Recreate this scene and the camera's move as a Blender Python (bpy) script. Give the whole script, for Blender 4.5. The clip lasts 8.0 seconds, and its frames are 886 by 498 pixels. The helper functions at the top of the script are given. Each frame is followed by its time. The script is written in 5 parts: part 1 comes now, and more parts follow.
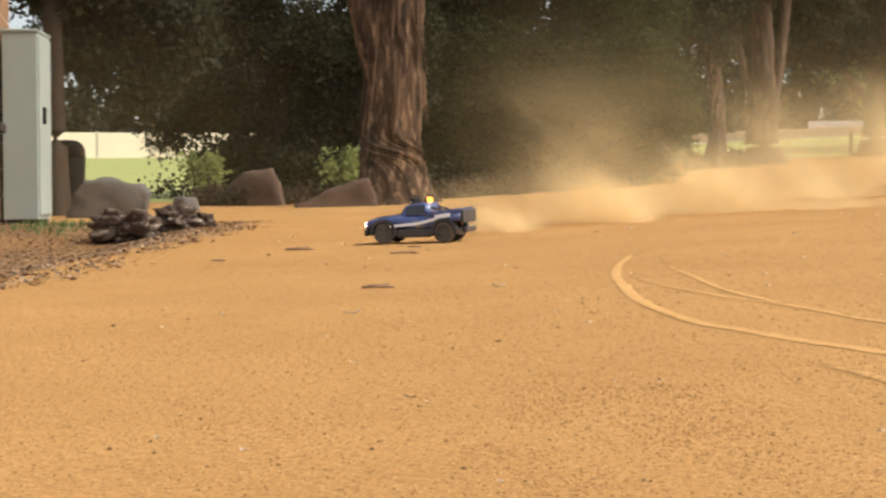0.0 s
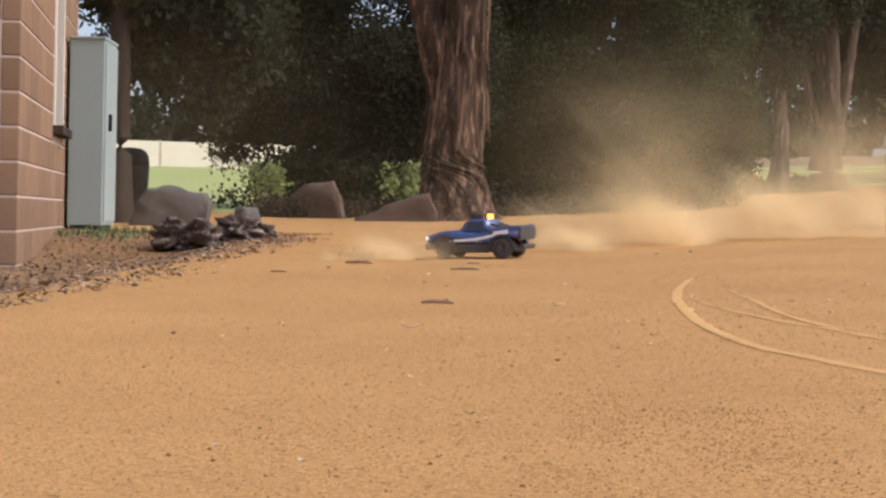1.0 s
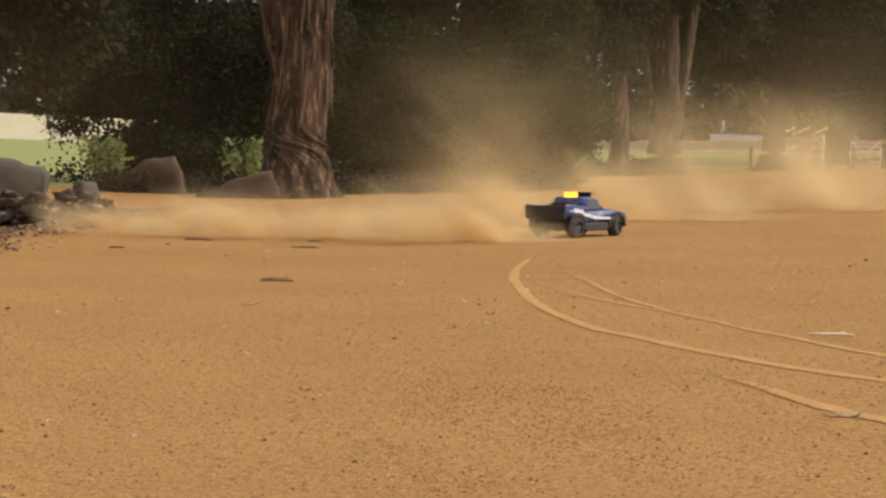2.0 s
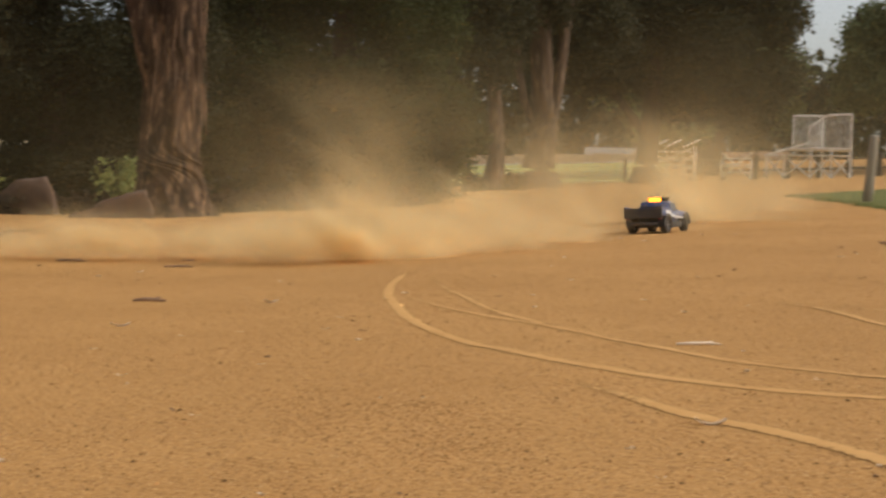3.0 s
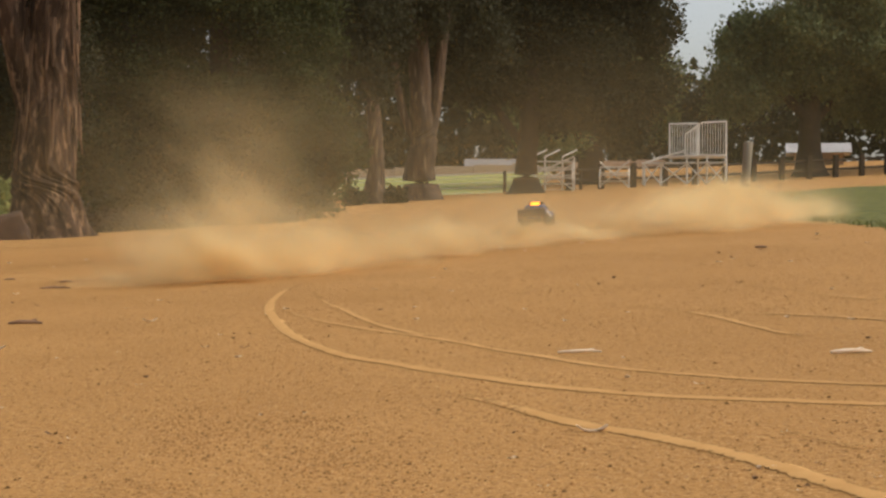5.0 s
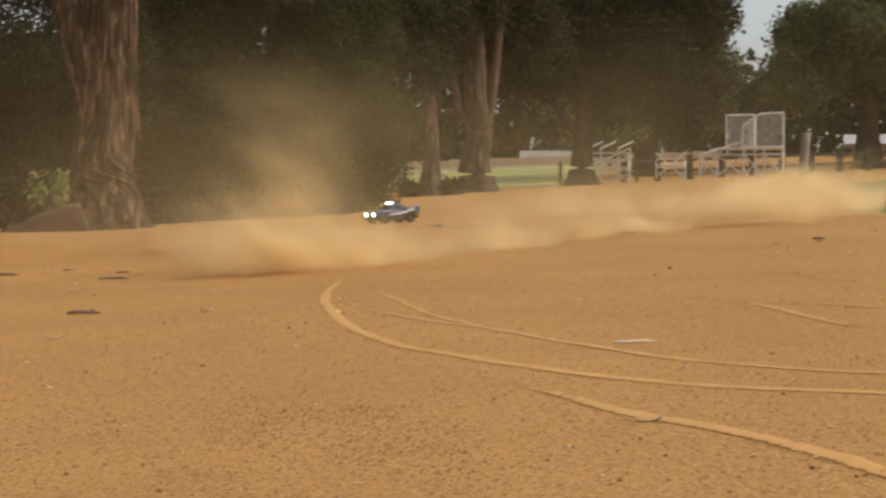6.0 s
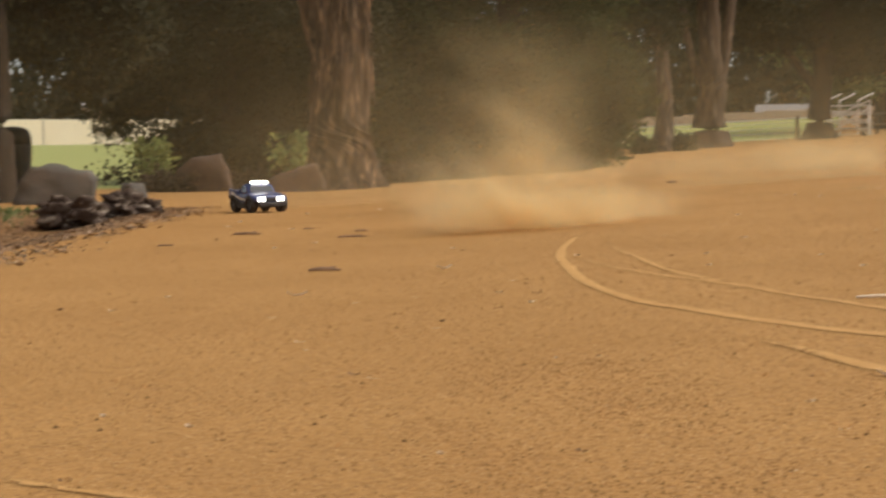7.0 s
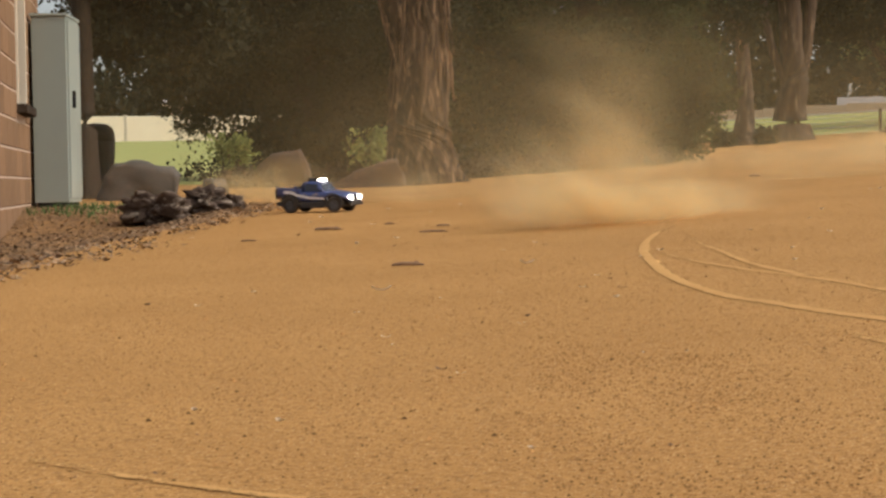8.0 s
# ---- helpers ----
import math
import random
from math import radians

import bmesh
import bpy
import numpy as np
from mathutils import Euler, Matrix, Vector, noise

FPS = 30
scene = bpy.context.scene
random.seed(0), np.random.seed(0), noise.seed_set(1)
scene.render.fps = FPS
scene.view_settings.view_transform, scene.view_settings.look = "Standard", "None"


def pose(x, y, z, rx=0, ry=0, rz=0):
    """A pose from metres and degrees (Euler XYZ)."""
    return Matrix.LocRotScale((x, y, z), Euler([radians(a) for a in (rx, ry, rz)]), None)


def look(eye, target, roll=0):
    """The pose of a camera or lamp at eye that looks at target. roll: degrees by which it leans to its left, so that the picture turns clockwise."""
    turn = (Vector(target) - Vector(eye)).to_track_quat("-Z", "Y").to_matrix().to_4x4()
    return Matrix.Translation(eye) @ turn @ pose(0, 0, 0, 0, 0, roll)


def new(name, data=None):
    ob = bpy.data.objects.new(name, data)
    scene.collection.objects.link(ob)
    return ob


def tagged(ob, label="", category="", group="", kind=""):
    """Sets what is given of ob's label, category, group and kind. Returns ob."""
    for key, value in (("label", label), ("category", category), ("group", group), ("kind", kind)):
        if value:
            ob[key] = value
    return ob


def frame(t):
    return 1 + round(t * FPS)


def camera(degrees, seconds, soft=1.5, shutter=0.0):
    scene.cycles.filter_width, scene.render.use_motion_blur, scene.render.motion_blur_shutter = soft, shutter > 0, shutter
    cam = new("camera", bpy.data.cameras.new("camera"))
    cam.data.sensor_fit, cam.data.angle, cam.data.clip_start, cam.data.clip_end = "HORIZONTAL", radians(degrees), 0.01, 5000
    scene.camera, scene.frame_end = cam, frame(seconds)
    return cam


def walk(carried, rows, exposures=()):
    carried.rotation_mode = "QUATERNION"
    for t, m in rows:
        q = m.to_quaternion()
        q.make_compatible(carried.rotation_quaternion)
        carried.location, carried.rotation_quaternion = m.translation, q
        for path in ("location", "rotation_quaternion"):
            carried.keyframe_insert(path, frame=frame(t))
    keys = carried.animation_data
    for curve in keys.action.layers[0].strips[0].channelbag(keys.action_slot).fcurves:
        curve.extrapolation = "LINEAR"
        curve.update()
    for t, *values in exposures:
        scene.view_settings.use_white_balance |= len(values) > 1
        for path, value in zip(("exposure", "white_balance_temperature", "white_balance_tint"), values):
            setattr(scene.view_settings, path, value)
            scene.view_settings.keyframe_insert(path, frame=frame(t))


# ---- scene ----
cam = camera(29.35, 8.0, soft=2.5, shutter=0.4)
PATH = [
    (0.0, look((0.001, 0.024, 0.308), (0.169, 10.019, 0.018), -0.25)),
    (0.5, look((-0.004, 0.026, 0.308), (-0.096, 10.023, 0.084), 1.58)),
    (1.0, look((-0.006, 0.029, 0.306), (-0.183, 10.026, 0.113), 1.36)),
    (1.5, look((-0.003, 0.019, 0.307), (0.368, 10.008, 0.017), 1.85)),
    (1.7, look((-0.002, 0.008, 0.309), (0.580, 9.986, 0.005), 2.06)),
    (2.8, look((0.010, -0.010, 0.307), (1.208, 9.916, 0.104), 1.67)),
    (3.0, look((0.012, -0.015, 0.310), (1.479, 9.875, 0.134), 1.35)),
    (3.5, look((0.021, -0.003, 0.310), (2.136, 9.770, 0.157), 0.70)),
    (4.0, look((0.022, -0.007, 0.310), (2.300, 9.729, 0.212), 0.52)),
    (4.5, look((0.021, -0.004, 0.309), (2.216, 9.752, 0.220), 0.18)),
    (5.8, look((0.019, -0.007, 0.307), (2.009, 9.792, 0.206), 0.10)),
    (6.0, look((0.020, -0.005, 0.305), (1.848, 9.825, 0.169), 0.05)),
    (6.5, look((0.017, -0.007, 0.302), (1.190, 9.922, 0.096), -0.21)),
    (7.0, look((0.011, -0.015, 0.301), (0.474, 9.967, -0.078), -0.60)),
    (7.5, look((-0.001, -0.022, 0.304), (-0.086, 9.965, -0.193), -1.10)),
    (8.0, look((-0.001, -0.017, 0.301), (-0.002, 9.974, -0.103), -0.81)),
]
walk(cam, PATH, exposures=[
    (0.0, 0.88, 6600, 8), (0.5, 0.72, 6100, 13), (1.0, 0.66, 5700, 15), (1.5, 0.46, 5700, 14), (1.7, 0.36, 6100, 12),
    (2.8, 0.22, 6750, 10), (4.7, 0.24, 6750, 10), (6.5, 0.22, 6750, 10), (8.0, 0.27, 6750, 10)])

# ---- sky and sun ----
SUN_UP, SUN_ROUND = 46.0, 102.0
world = bpy.data.worlds.new("sky")
scene.world = world
world.use_nodes = True
wn = world.node_tree.nodes
sky = wn.new("ShaderNodeTexSky")
sky.sky_type, sky.sun_disc = "NISHITA", False
sky.sun_elevation, sky.sun_rotation = radians(SUN_UP), radians(SUN_ROUND)
sky.dust_density, sky.air_density = 4.0, 1.0
pale = wn.new("ShaderNodeHueSaturation")  # thin high cloud
pale.inputs["Saturation"].default_value = 0.55
world.node_tree.links.new(sky.outputs[0], pale.inputs["Color"])
world.node_tree.links.new(pale.outputs[0], wn["Background"].inputs[0])
wn["Background"].inputs[1].default_value = 0.15
sun = new("sun", bpy.data.lights.new("sun", "SUN"))
sun.data.energy, sun.data.angle, sun.data.color = 1.0, radians(22), (1.0, 0.93, 0.82)
SUN_DIR = Vector((math.sin(radians(SUN_ROUND)) * math.cos(radians(SUN_UP)), math.cos(radians(SUN_ROUND)) * math.cos(radians(SUN_UP)), math.sin(radians(SUN_UP))))
sun.matrix_world = look(SUN_DIR * 50, (0, 0, 0))
scene.cycles.transparent_max_bounces = 96


# ---- helpers of this scene ----
def smooth(a, b, v):
    t = min(1.0, max(0.0, (v - a) / (b - a)))
    return t * t * (3 - 2 * t)


def gz(x, y):
    """Height of the ground: a slope that rises to the east, a lawn hill in the north-west."""
    v = (x + 0.6) / 0.5
    sm = (0.5 * math.log(1 + math.exp(v)) if v < 30 else x + 0.6) - 0.6
    r = math.hypot(x, y)
    if r > 90:
        sm *= 90 / r
    z = 0.0474 * sm + 0.0138 * max(-20.0, min(y, 90.0))
    if y > 22:
        z += 1.1 * smooth(-0.02, -0.10, x / y) * smooth(22, 70, y)
    z += 0.25 * smooth(25, 65, r) * smooth(0.02, 0.1, x / max(y, 1.0))
    z += 1.0 * smooth(60, 88, y) * smooth(0.04, 0.12, x / max(y, 1.0))
    z -= 0.13 * smooth(-1.3, -1.9, x) * smooth(11.6, 9.6, y) * smooth(3.5, 6.5, y)
    if r < 40:
        z += 0.006 * noise.noise(Vector((x * 1.3, y * 1.3, 0))) + 0.002 * noise.noise(Vector((x * 4, y * 4, 3)))
    return z


def mesh_from(name, verts, faces, smooth_shade=False):
    me = bpy.data.meshes.new(name)
    me.from_pydata(verts, [], faces)
    me.update()
    if smooth_shade:
        me.polygons.foreach_set("use_smooth", [True] * len(me.polygons))
    return me


def part(name, bm, material, parent, label="", shade=False):
    me = bpy.data.meshes.new(name)
    bm.to_mesh(me)
    bm.free()
    me.materials.append(material)
    if shade:
        me.polygons.foreach_set("use_smooth", [True] * len(me.polygons))
    ob = new(name, me)
    if parent:
        ob.parent = parent
    if label:
        ob["label"] = label
    return ob


def thing(name, m, label, category, group="", kind=""):
    ob = new(name)
    ob.matrix_world = m
    return tagged(ob, label, category, group, kind)


def box(sx, sy, sz, at=(0, 0, 0), bevel=0.0, turn=None, segments=2):
    bm = bmesh.new()
    bmesh.ops.create_cube(bm, size=1.0, matrix=Matrix.Diagonal((sx, sy, sz, 1)))
    if bevel:
        bmesh.ops.bevel(bm, geom=bm.edges[:], offset=bevel, segments=segments, affect="EDGES", profile=0.6)
    m = Matrix.Translation(at)
    if turn:
        m = m @ turn
    bmesh.ops.transform(bm, matrix=m, verts=bm.verts)
    return bm


def join(*bms):
    out = bmesh.new()
    for b in bms:
        me = bpy.data.meshes.new("tmp")
        b.to_mesh(me)
        b.free()
        out.from_mesh(me)
        bpy.data.meshes.remove(me)
    return out


def rod(p, q, r, sides=8, r2=None):
    p, q = Vector(p), Vector(q)
    bm = bmesh.new()
    d = q - p
    bmesh.ops.create_cone(bm, cap_ends=True, segments=sides, radius1=r, radius2=r if r2 is None else r2, depth=d.length,
                          matrix=Matrix.Translation((p + q) / 2) @ d.to_track_quat("Z", "Y").to_matrix().to_4x4())
    return bm


def loft(rings, close=True):
    """A skin over rings of equally many points."""
    bm = bmesh.new()
    rows = [[bm.verts.new(p) for p in ring] for ring in rings]
    n = len(rows[0])
    for a, b in zip(rows, rows[1:]):
        for i in range(n):
            bm.faces.new((a[i], a[(i + 1) % n], b[(i + 1) % n], b[i]))
    if close:
        bm.faces.new(rows[0][::-1])
        bm.faces.new(rows[-1])
    bmesh.ops.recalc_face_normals(bm, faces=bm.faces)
    return bm


def lump(sx, sy, sz, seed, rough=0.25, level=3, flat=0.0, facets=0.0):
    """A stone: a noisy rounded block."""
    bm = bmesh.new()
    bmesh.ops.create_icosphere(bm, subdivisions=level, radius=1.0)
    off = Vector((seed * 7.3, seed * 3.1, seed * 1.7))
    for v in bm.verts:
        d = v.co.normalized()
        k = max(abs(d.x), abs(d.y), abs(d.z))
        d = d * (1 - facets + facets / k * 0.85)
        d *= 1 + rough * noise.noise(d * 1.6 + off) + rough * 0.5 * noise.noise(d * 4.0 + off) + rough * 0.22 * noise.noise(d * 9.0 + off)
        v.co = Vector((d.x * sx / 2, d.y * sy / 2, d.z * sz / 2))
    return bm


def rock(sx, sy, sz, seed, points=16, square=0.5):
    """An angular stone: the hull of random points, roughened a little."""
    rng = random.Random(seed)
    bm = bmesh.new()
    for k in range(points):
        d = Vector((rng.gauss(0, 1), rng.gauss(0, 1), rng.gauss(0, 1))).normalized()
        k = max(abs(d.x), abs(d.y), abs(d.z))
        d = d * (1 - square) + d / k * square * 0.9
        bm.verts.new((d.x * sx / 2, d.y * sy / 2, d.z * sz / 2))
    bmesh.ops.convex_hull(bm, input=bm.verts[:])
    bmesh.ops.delete(bm, geom=[v for v in bm.verts if not v.link_faces], context="VERTS")
    bmesh.ops.triangulate(bm, faces=bm.faces[:])
    bmesh.ops.subdivide_edges(bm, edges=bm.edges[:], cuts=3, use_grid_fill=True)
    for k in range(1):
        bmesh.ops.smooth_vert(bm, verts=bm.verts[:], factor=0.25, use_axis_x=True, use_axis_y=True, use_axis_z=True)
    for v in bm.verts:
        v.co += v.co.normalized() * 0.03 * min(sx, sz) * (noise.noise(v.co * 9 + Vector((seed, 0, 0))) + 0.6 * noise.noise(v.co * 24))
    return bm


# ---- materials ----
def material(name, colour, rough=0.8, metal=0.0, second=None, scale=5.0, contrast=0.5, bump=0.0, bump_scale=40.0, stretch=(1, 1, 1),
             fine=None, fine_scale=60.0, fine_amount=0.3, grit=None, grit_scale=300.0, island=0.0, per_object=0.0, glow=None, coat=0.0, spec=0.5):
    m = bpy.data.materials.new(name)
    m.use_nodes = True
    nt = m.node_tree
    nodes, links = nt.nodes, nt.links
    b = nodes["Principled BSDF"]
    b.inputs["Roughness"].default_value, b.inputs["Metallic"].default_value = rough, metal
    b.inputs["Specular IOR Level"].default_value = spec
    b.inputs["Coat Weight"].default_value = coat
    co = nodes.new("ShaderNodeTexCoord")
    mp = nodes.new("ShaderNodeMapping")
    mp.inputs["Scale"].default_value = stretch
    links.new(co.outputs["Object"], mp.inputs[0])

    def noisy(s, detail=6.0, r=0.6):
        n = nodes.new("ShaderNodeTexNoise")
        n.inputs["Scale"].default_value, n.inputs["Detail"].default_value, n.inputs["Roughness"].default_value = s, detail, r
        links.new(mp.outputs[0], n.inputs["Vector"])
        return n.outputs["Fac"]

    def ramp(src, lo, hi):
        r = nodes.new("ShaderNodeMapRange")
        r.inputs["From Min"].default_value, r.inputs["From Max"].default_value = lo, hi
        links.new(src, r.inputs["Value"])
        return r.outputs["Result"]

    def mix(fac, a, c, kind="MIX"):
        x = nodes.new("ShaderNodeMix")
        x.data_type, x.blend_type = "RGBA", kind
        for sock, val in ((x.inputs["Factor"], fac), (x.inputs["A"], a), (x.inputs["B"], c)):
            if isinstance(val, (int, float)):
                sock.default_value = val
            elif isinstance(val, tuple):
                sock.default_value = (*val, 1)
            else:
                links.new(val, sock)
        return x.outputs["Result"]

    col = colour
    if second:
        col = mix(ramp(noisy(scale), 0.5 - contrast / 2, 0.5 + contrast / 2), colour, second)
    if fine:
        col = mix(ramp(noisy(fine_scale, 3.0), 0.62 - fine_amount, 0.62 + 0.08), col, fine)
    if grit:
        col = mix(ramp(noisy(grit_scale, 2.0), 0.60, 0.70), col, grit)
    if island or per_object:
        if island:
            g = nodes.new("ShaderNodeNewGeometry")
            src, amount = g.outputs["Random Per Island"], island
        else:
            g = nodes.new("ShaderNodeObjectInfo")
            src, amount = g.outputs["Random"], per_object
        h = nodes.new("ShaderNodeHueSaturation")
        r = nodes.new("ShaderNodeMapRange")
        r.inputs["To Min"].default_value, r.inputs["To Max"].default_value = 1 - amount, 1 + amount
        links.new(src, r.inputs["Value"])
        links.new(r.outputs["Result"], h.inputs["Value"])
        if isinstance(col, tuple):
            h.inputs["Color"].default_value = (*col, 1)
        else:
            links.new(col, h.inputs["Color"])
        col = h.outputs["Color"]
    if isinstance(col, tuple):
        b.inputs["Base Color"].default_value = (*col, 1)
    else:
        links.new(col, b.inputs["Base Color"])
    if bump:
        bp = nodes.new("ShaderNodeBump")
        bp.inputs["Strength"].default_value, bp.inputs["Distance"].default_value = min(1.0, bump * 40), max(bump, 0.002)
        links.new(noisy(bump_scale, 5.0), bp.inputs["Height"])
        links.new(bp.outputs[0], b.inputs["Normal"])
    if glow:
        b.inputs["Emission Color"].default_value, b.inputs["Emission Strength"].default_value = (*glow[0], 1), glow[1]
    return m


def leaf_material(name, colour, second, vary=0.35):
    m = material(name, colour, 0.75, second=second, scale=0.9, contrast=0.4, island=vary, spec=0.15)
    nt = m.node_tree
    b = nt.nodes["Principled BSDF"]
    tr = nt.nodes.new("ShaderNodeBsdfTranslucent")
    src = b.inputs["Base Color"].links[0].from_socket
    nt.links.new(src, tr.inputs["Color"])
    mx = nt.nodes.new("ShaderNodeMixShader")
    mx.inputs[0].default_value = 0.42
    out = nt.nodes["Material Output"]
    nt.links.new(b.outputs[0], mx.inputs[1])
    nt.links.new(tr.outputs[0], mx.inputs[2])
    nt.links.new(mx.outputs[0], out.inputs["Surface"])
    return m


def dust_material(name, density):
    m = bpy.data.materials.new(name)
    m.use_nodes = True
    nt = m.node_tree
    n, l = nt.nodes, nt.links
    n.remove(n["Principled BSDF"])
    df, tl, tp = n.new("ShaderNodeBsdfDiffuse"), n.new("ShaderNodeBsdfTranslucent"), n.new("ShaderNodeBsdfTransparent")
    for s in (df, tl):
        s.inputs["Color"].default_value = (0.91, 0.72, 0.39, 1)
    body = n.new("ShaderNodeMixShader")
    body.inputs[0].default_value = 0.5
    l.new(df.outputs[0], body.inputs[1])
    l.new(tl.outputs[0], body.inputs[2])
    at = n.new("ShaderNodeAttribute")
    at.attribute_name = "soft"
    sm = n.new("ShaderNodeMapRange")
    sm.interpolation_type = "SMOOTHSTEP"
    l.new(at.outputs["Fac"], sm.inputs["Value"])
    co, no = n.new("ShaderNodeTexCoord"), n.new("ShaderNodeTexNoise")
    no.inputs["Scale"].default_value, no.inputs["Detail"].default_value = 2.6, 5.0
    l.new(co.outputs["Object"], no.inputs["Vector"])
    nr = n.new("ShaderNodeMapRange")
    nr.inputs["From Min"].default_value, nr.inputs["From Max"].default_value = 0.32, 0.68
    nr.inputs["To Min"].default_value, nr.inputs["To Max"].default_value = 0.7 * density, 1.2 * density
    l.new(no.outputs["Fac"], nr.inputs["Value"])
    mu = n.new("ShaderNodeMath")
    mu.operation = "MULTIPLY"
    l.new(sm.outputs["Result"], mu.inputs[0])
    l.new(nr.outputs["Result"], mu.inputs[1])
    mx = n.new("ShaderNodeMixShader")
    l.new(mu.outputs[0], mx.inputs[0])
    l.new(tp.outputs[0], mx.inputs[1])
    l.new(body.outputs[0], mx.inputs[2])
    l.new(mx.outputs[0], n["Material Output"].inputs["Surface"])
    return m


DIRT = material("dirt", (0.48, 0.258, 0.087), 0.95, second=(0.375, 0.193, 0.061), scale=1.1, contrast=0.5, bump=0.014, bump_scale=70,
                fine=(0.24, 0.118, 0.042), fine_scale=125, fine_amount=0.12, grit=(0.66, 0.42, 0.19), grit_scale=260, spec=0.1)
CLOD = material("soil_clods", (0.30, 0.155, 0.055), 0.95, island=0.45, spec=0.1)
PEBBLE = material("gravel", (0.33, 0.17, 0.06), 0.95, island=0.65, spec=0.2)
MULCH = material("leaf_litter", (0.17, 0.10, 0.05), 0.95, second=(0.36, 0.20, 0.08), scale=3.2, contrast=0.35, bump=0.02, bump_scale=30, fine=(0.10, 0.06, 0.035),
                 fine_scale=38, fine_amount=0.16, spec=0.15)
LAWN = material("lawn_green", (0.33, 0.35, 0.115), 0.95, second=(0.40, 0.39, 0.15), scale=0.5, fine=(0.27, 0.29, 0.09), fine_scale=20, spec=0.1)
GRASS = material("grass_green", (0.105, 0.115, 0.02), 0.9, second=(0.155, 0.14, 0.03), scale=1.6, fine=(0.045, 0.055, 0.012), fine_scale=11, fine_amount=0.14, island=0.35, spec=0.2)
BLOCK = material("concrete_block", (0.26, 0.158, 0.088), 0.92, second=(0.205, 0.12, 0.066), scale=3, bump=0.004, bump_scale=90, per_object=0.14, spec=0.2)
MORTAR = material("mortar", (0.55, 0.43, 0.34), 0.95, second=(0.47, 0.36, 0.28), scale=8, bump=0.003, bump_scale=120, spec=0.2)
CABINET = material("grey_green_paint", (0.30, 0.34, 0.30), 0.5, second=(0.27, 0.305, 0.27), scale=2.0, bump=0.0005, bump_scale=200)
DARKMETAL = material("dark_metal", (0.03, 0.03, 0.03), 0.55, metal=0.3)
CREAM = material("cream_paint", (0.66, 0.58, 0.45), 0.6, second=(0.58, 0.5, 0.38), scale=5)
GLASS = material("dark_window_glass", (0.03, 0.03, 0.035), 0.08)
BARK = material("eucalypt_bark", (0.105, 0.062, 0.038), 0.95, second=(0.03, 0.02, 0.014), scale=2.0, contrast=0.3, bump=0.03, bump_scale=6,
                stretch=(3.0, 3.0, 0.8), fine=(0.26, 0.165, 0.10), fine_scale=5, fine_amount=0.10, spec=0.1)
BARK_STRIP = material("peeling_bark", (0.13, 0.078, 0.047), 0.95, second=(0.06, 0.037, 0.023), scale=5, bump=0.01, bump_scale=30, stretch=(3, 3, 0.5), per_object=0.55, spec=0.1)
BARK_PALE = material("smooth_pale_bark", (0.11, 0.074, 0.05), 0.9, second=(0.04, 0.028, 0.02), scale=1.5, contrast=0.35, bump=0.03, bump_scale=6,
                     stretch=(3.0, 3.0, 0.35), fine=(0.22, 0.16, 0.11), fine_scale=3.0, fine_amount=0.06, spec=0.1)
BARK_DARK = material("dark_bark", (0.042, 0.032, 0.024), 0.95, second=(0.065, 0.047, 0.033), scale=4, bump=0.02, bump_scale=14, stretch=(2, 2, 0.5), spec=0.1)
LEAF_DARK = leaf_material("dark_leaves", (0.037, 0.037, 0.019), (0.054, 0.051, 0.024), 0.22)
LEAF_OLIVE = leaf_material("olive_leaves", (0.041, 0.050, 0.017), (0.074, 0.080, 0.027), 0.22)
LEAF_GREEN = leaf_material("green_leaves", (0.105, 0.125, 0.055), (0.17, 0.19, 0.08), 0.25)
LEAF_LIGHT = leaf_material("pale_green_leaves", (0.20, 0.24, 0.075), (0.28, 0.30, 0.11))
STONE = material("grey_boulder", (0.12, 0.107, 0.093), 0.9, second=(0.075, 0.066, 0.057), scale=4, bump=0.01, bump_scale=25, spec=0.2)
STONE_RED = material("reddish_stone", (0.13, 0.082, 0.056), 0.9, second=(0.085, 0.055, 0.04), scale=4, bump=0.01, bump_scale=25, spec=0.2)
LEAF_DEAD = leaf_material("dry_undergrowth_leaves", (0.06, 0.044, 0.026), (0.095, 0.068, 0.04), 0.4)
LITTER = material("dead_leaves", (0.22, 0.14, 0.08), 0.9, island=0.85, spec=0.2)
WOOD_DARK = material("weathered_dark_wood", (0.042, 0.028, 0.021), 0.9, second=(0.10, 0.068, 0.048), scale=8, bump=0.015, bump_scale=25, stretch=(0.6, 2, 2),
                     fine=(0.32, 0.27, 0.21), fine_scale=14, fine_amount=0.05, spec=0.2)
WOOD_GREY = material("weathered_post_wood", (0.30, 0.25, 0.18), 0.9, second=(0.21, 0.17, 0.12), scale=6, bump=0.006, bump_scale=30, stretch=(2, 2, 0.3))
TWIG = material("dry_twig", (0.17, 0.09, 0.048), 0.9, second=(0.27, 0.16, 0.09), scale=30)
CHIP = material("pale_bark_chip", (0.84, 0.70, 0.52), 0.85, second=(0.66, 0.49, 0.32), scale=40, island=0.2)
BLACK = material("black_plastic", (0.010, 0.010, 0.010), 0.85, second=(0.018, 0.016, 0.015), scale=6, spec=0.2)
ALU = material("galvanised_metal", (0.78, 0.77, 0.72), 0.55, metal=0.1, second=(0.66, 0.65, 0.61), scale=6)
ALU_SEAT = material("aluminium_plank", (0.72, 0.72, 0.69), 0.4, metal=0.3, second=(0.6, 0.6, 0.58), scale=4)
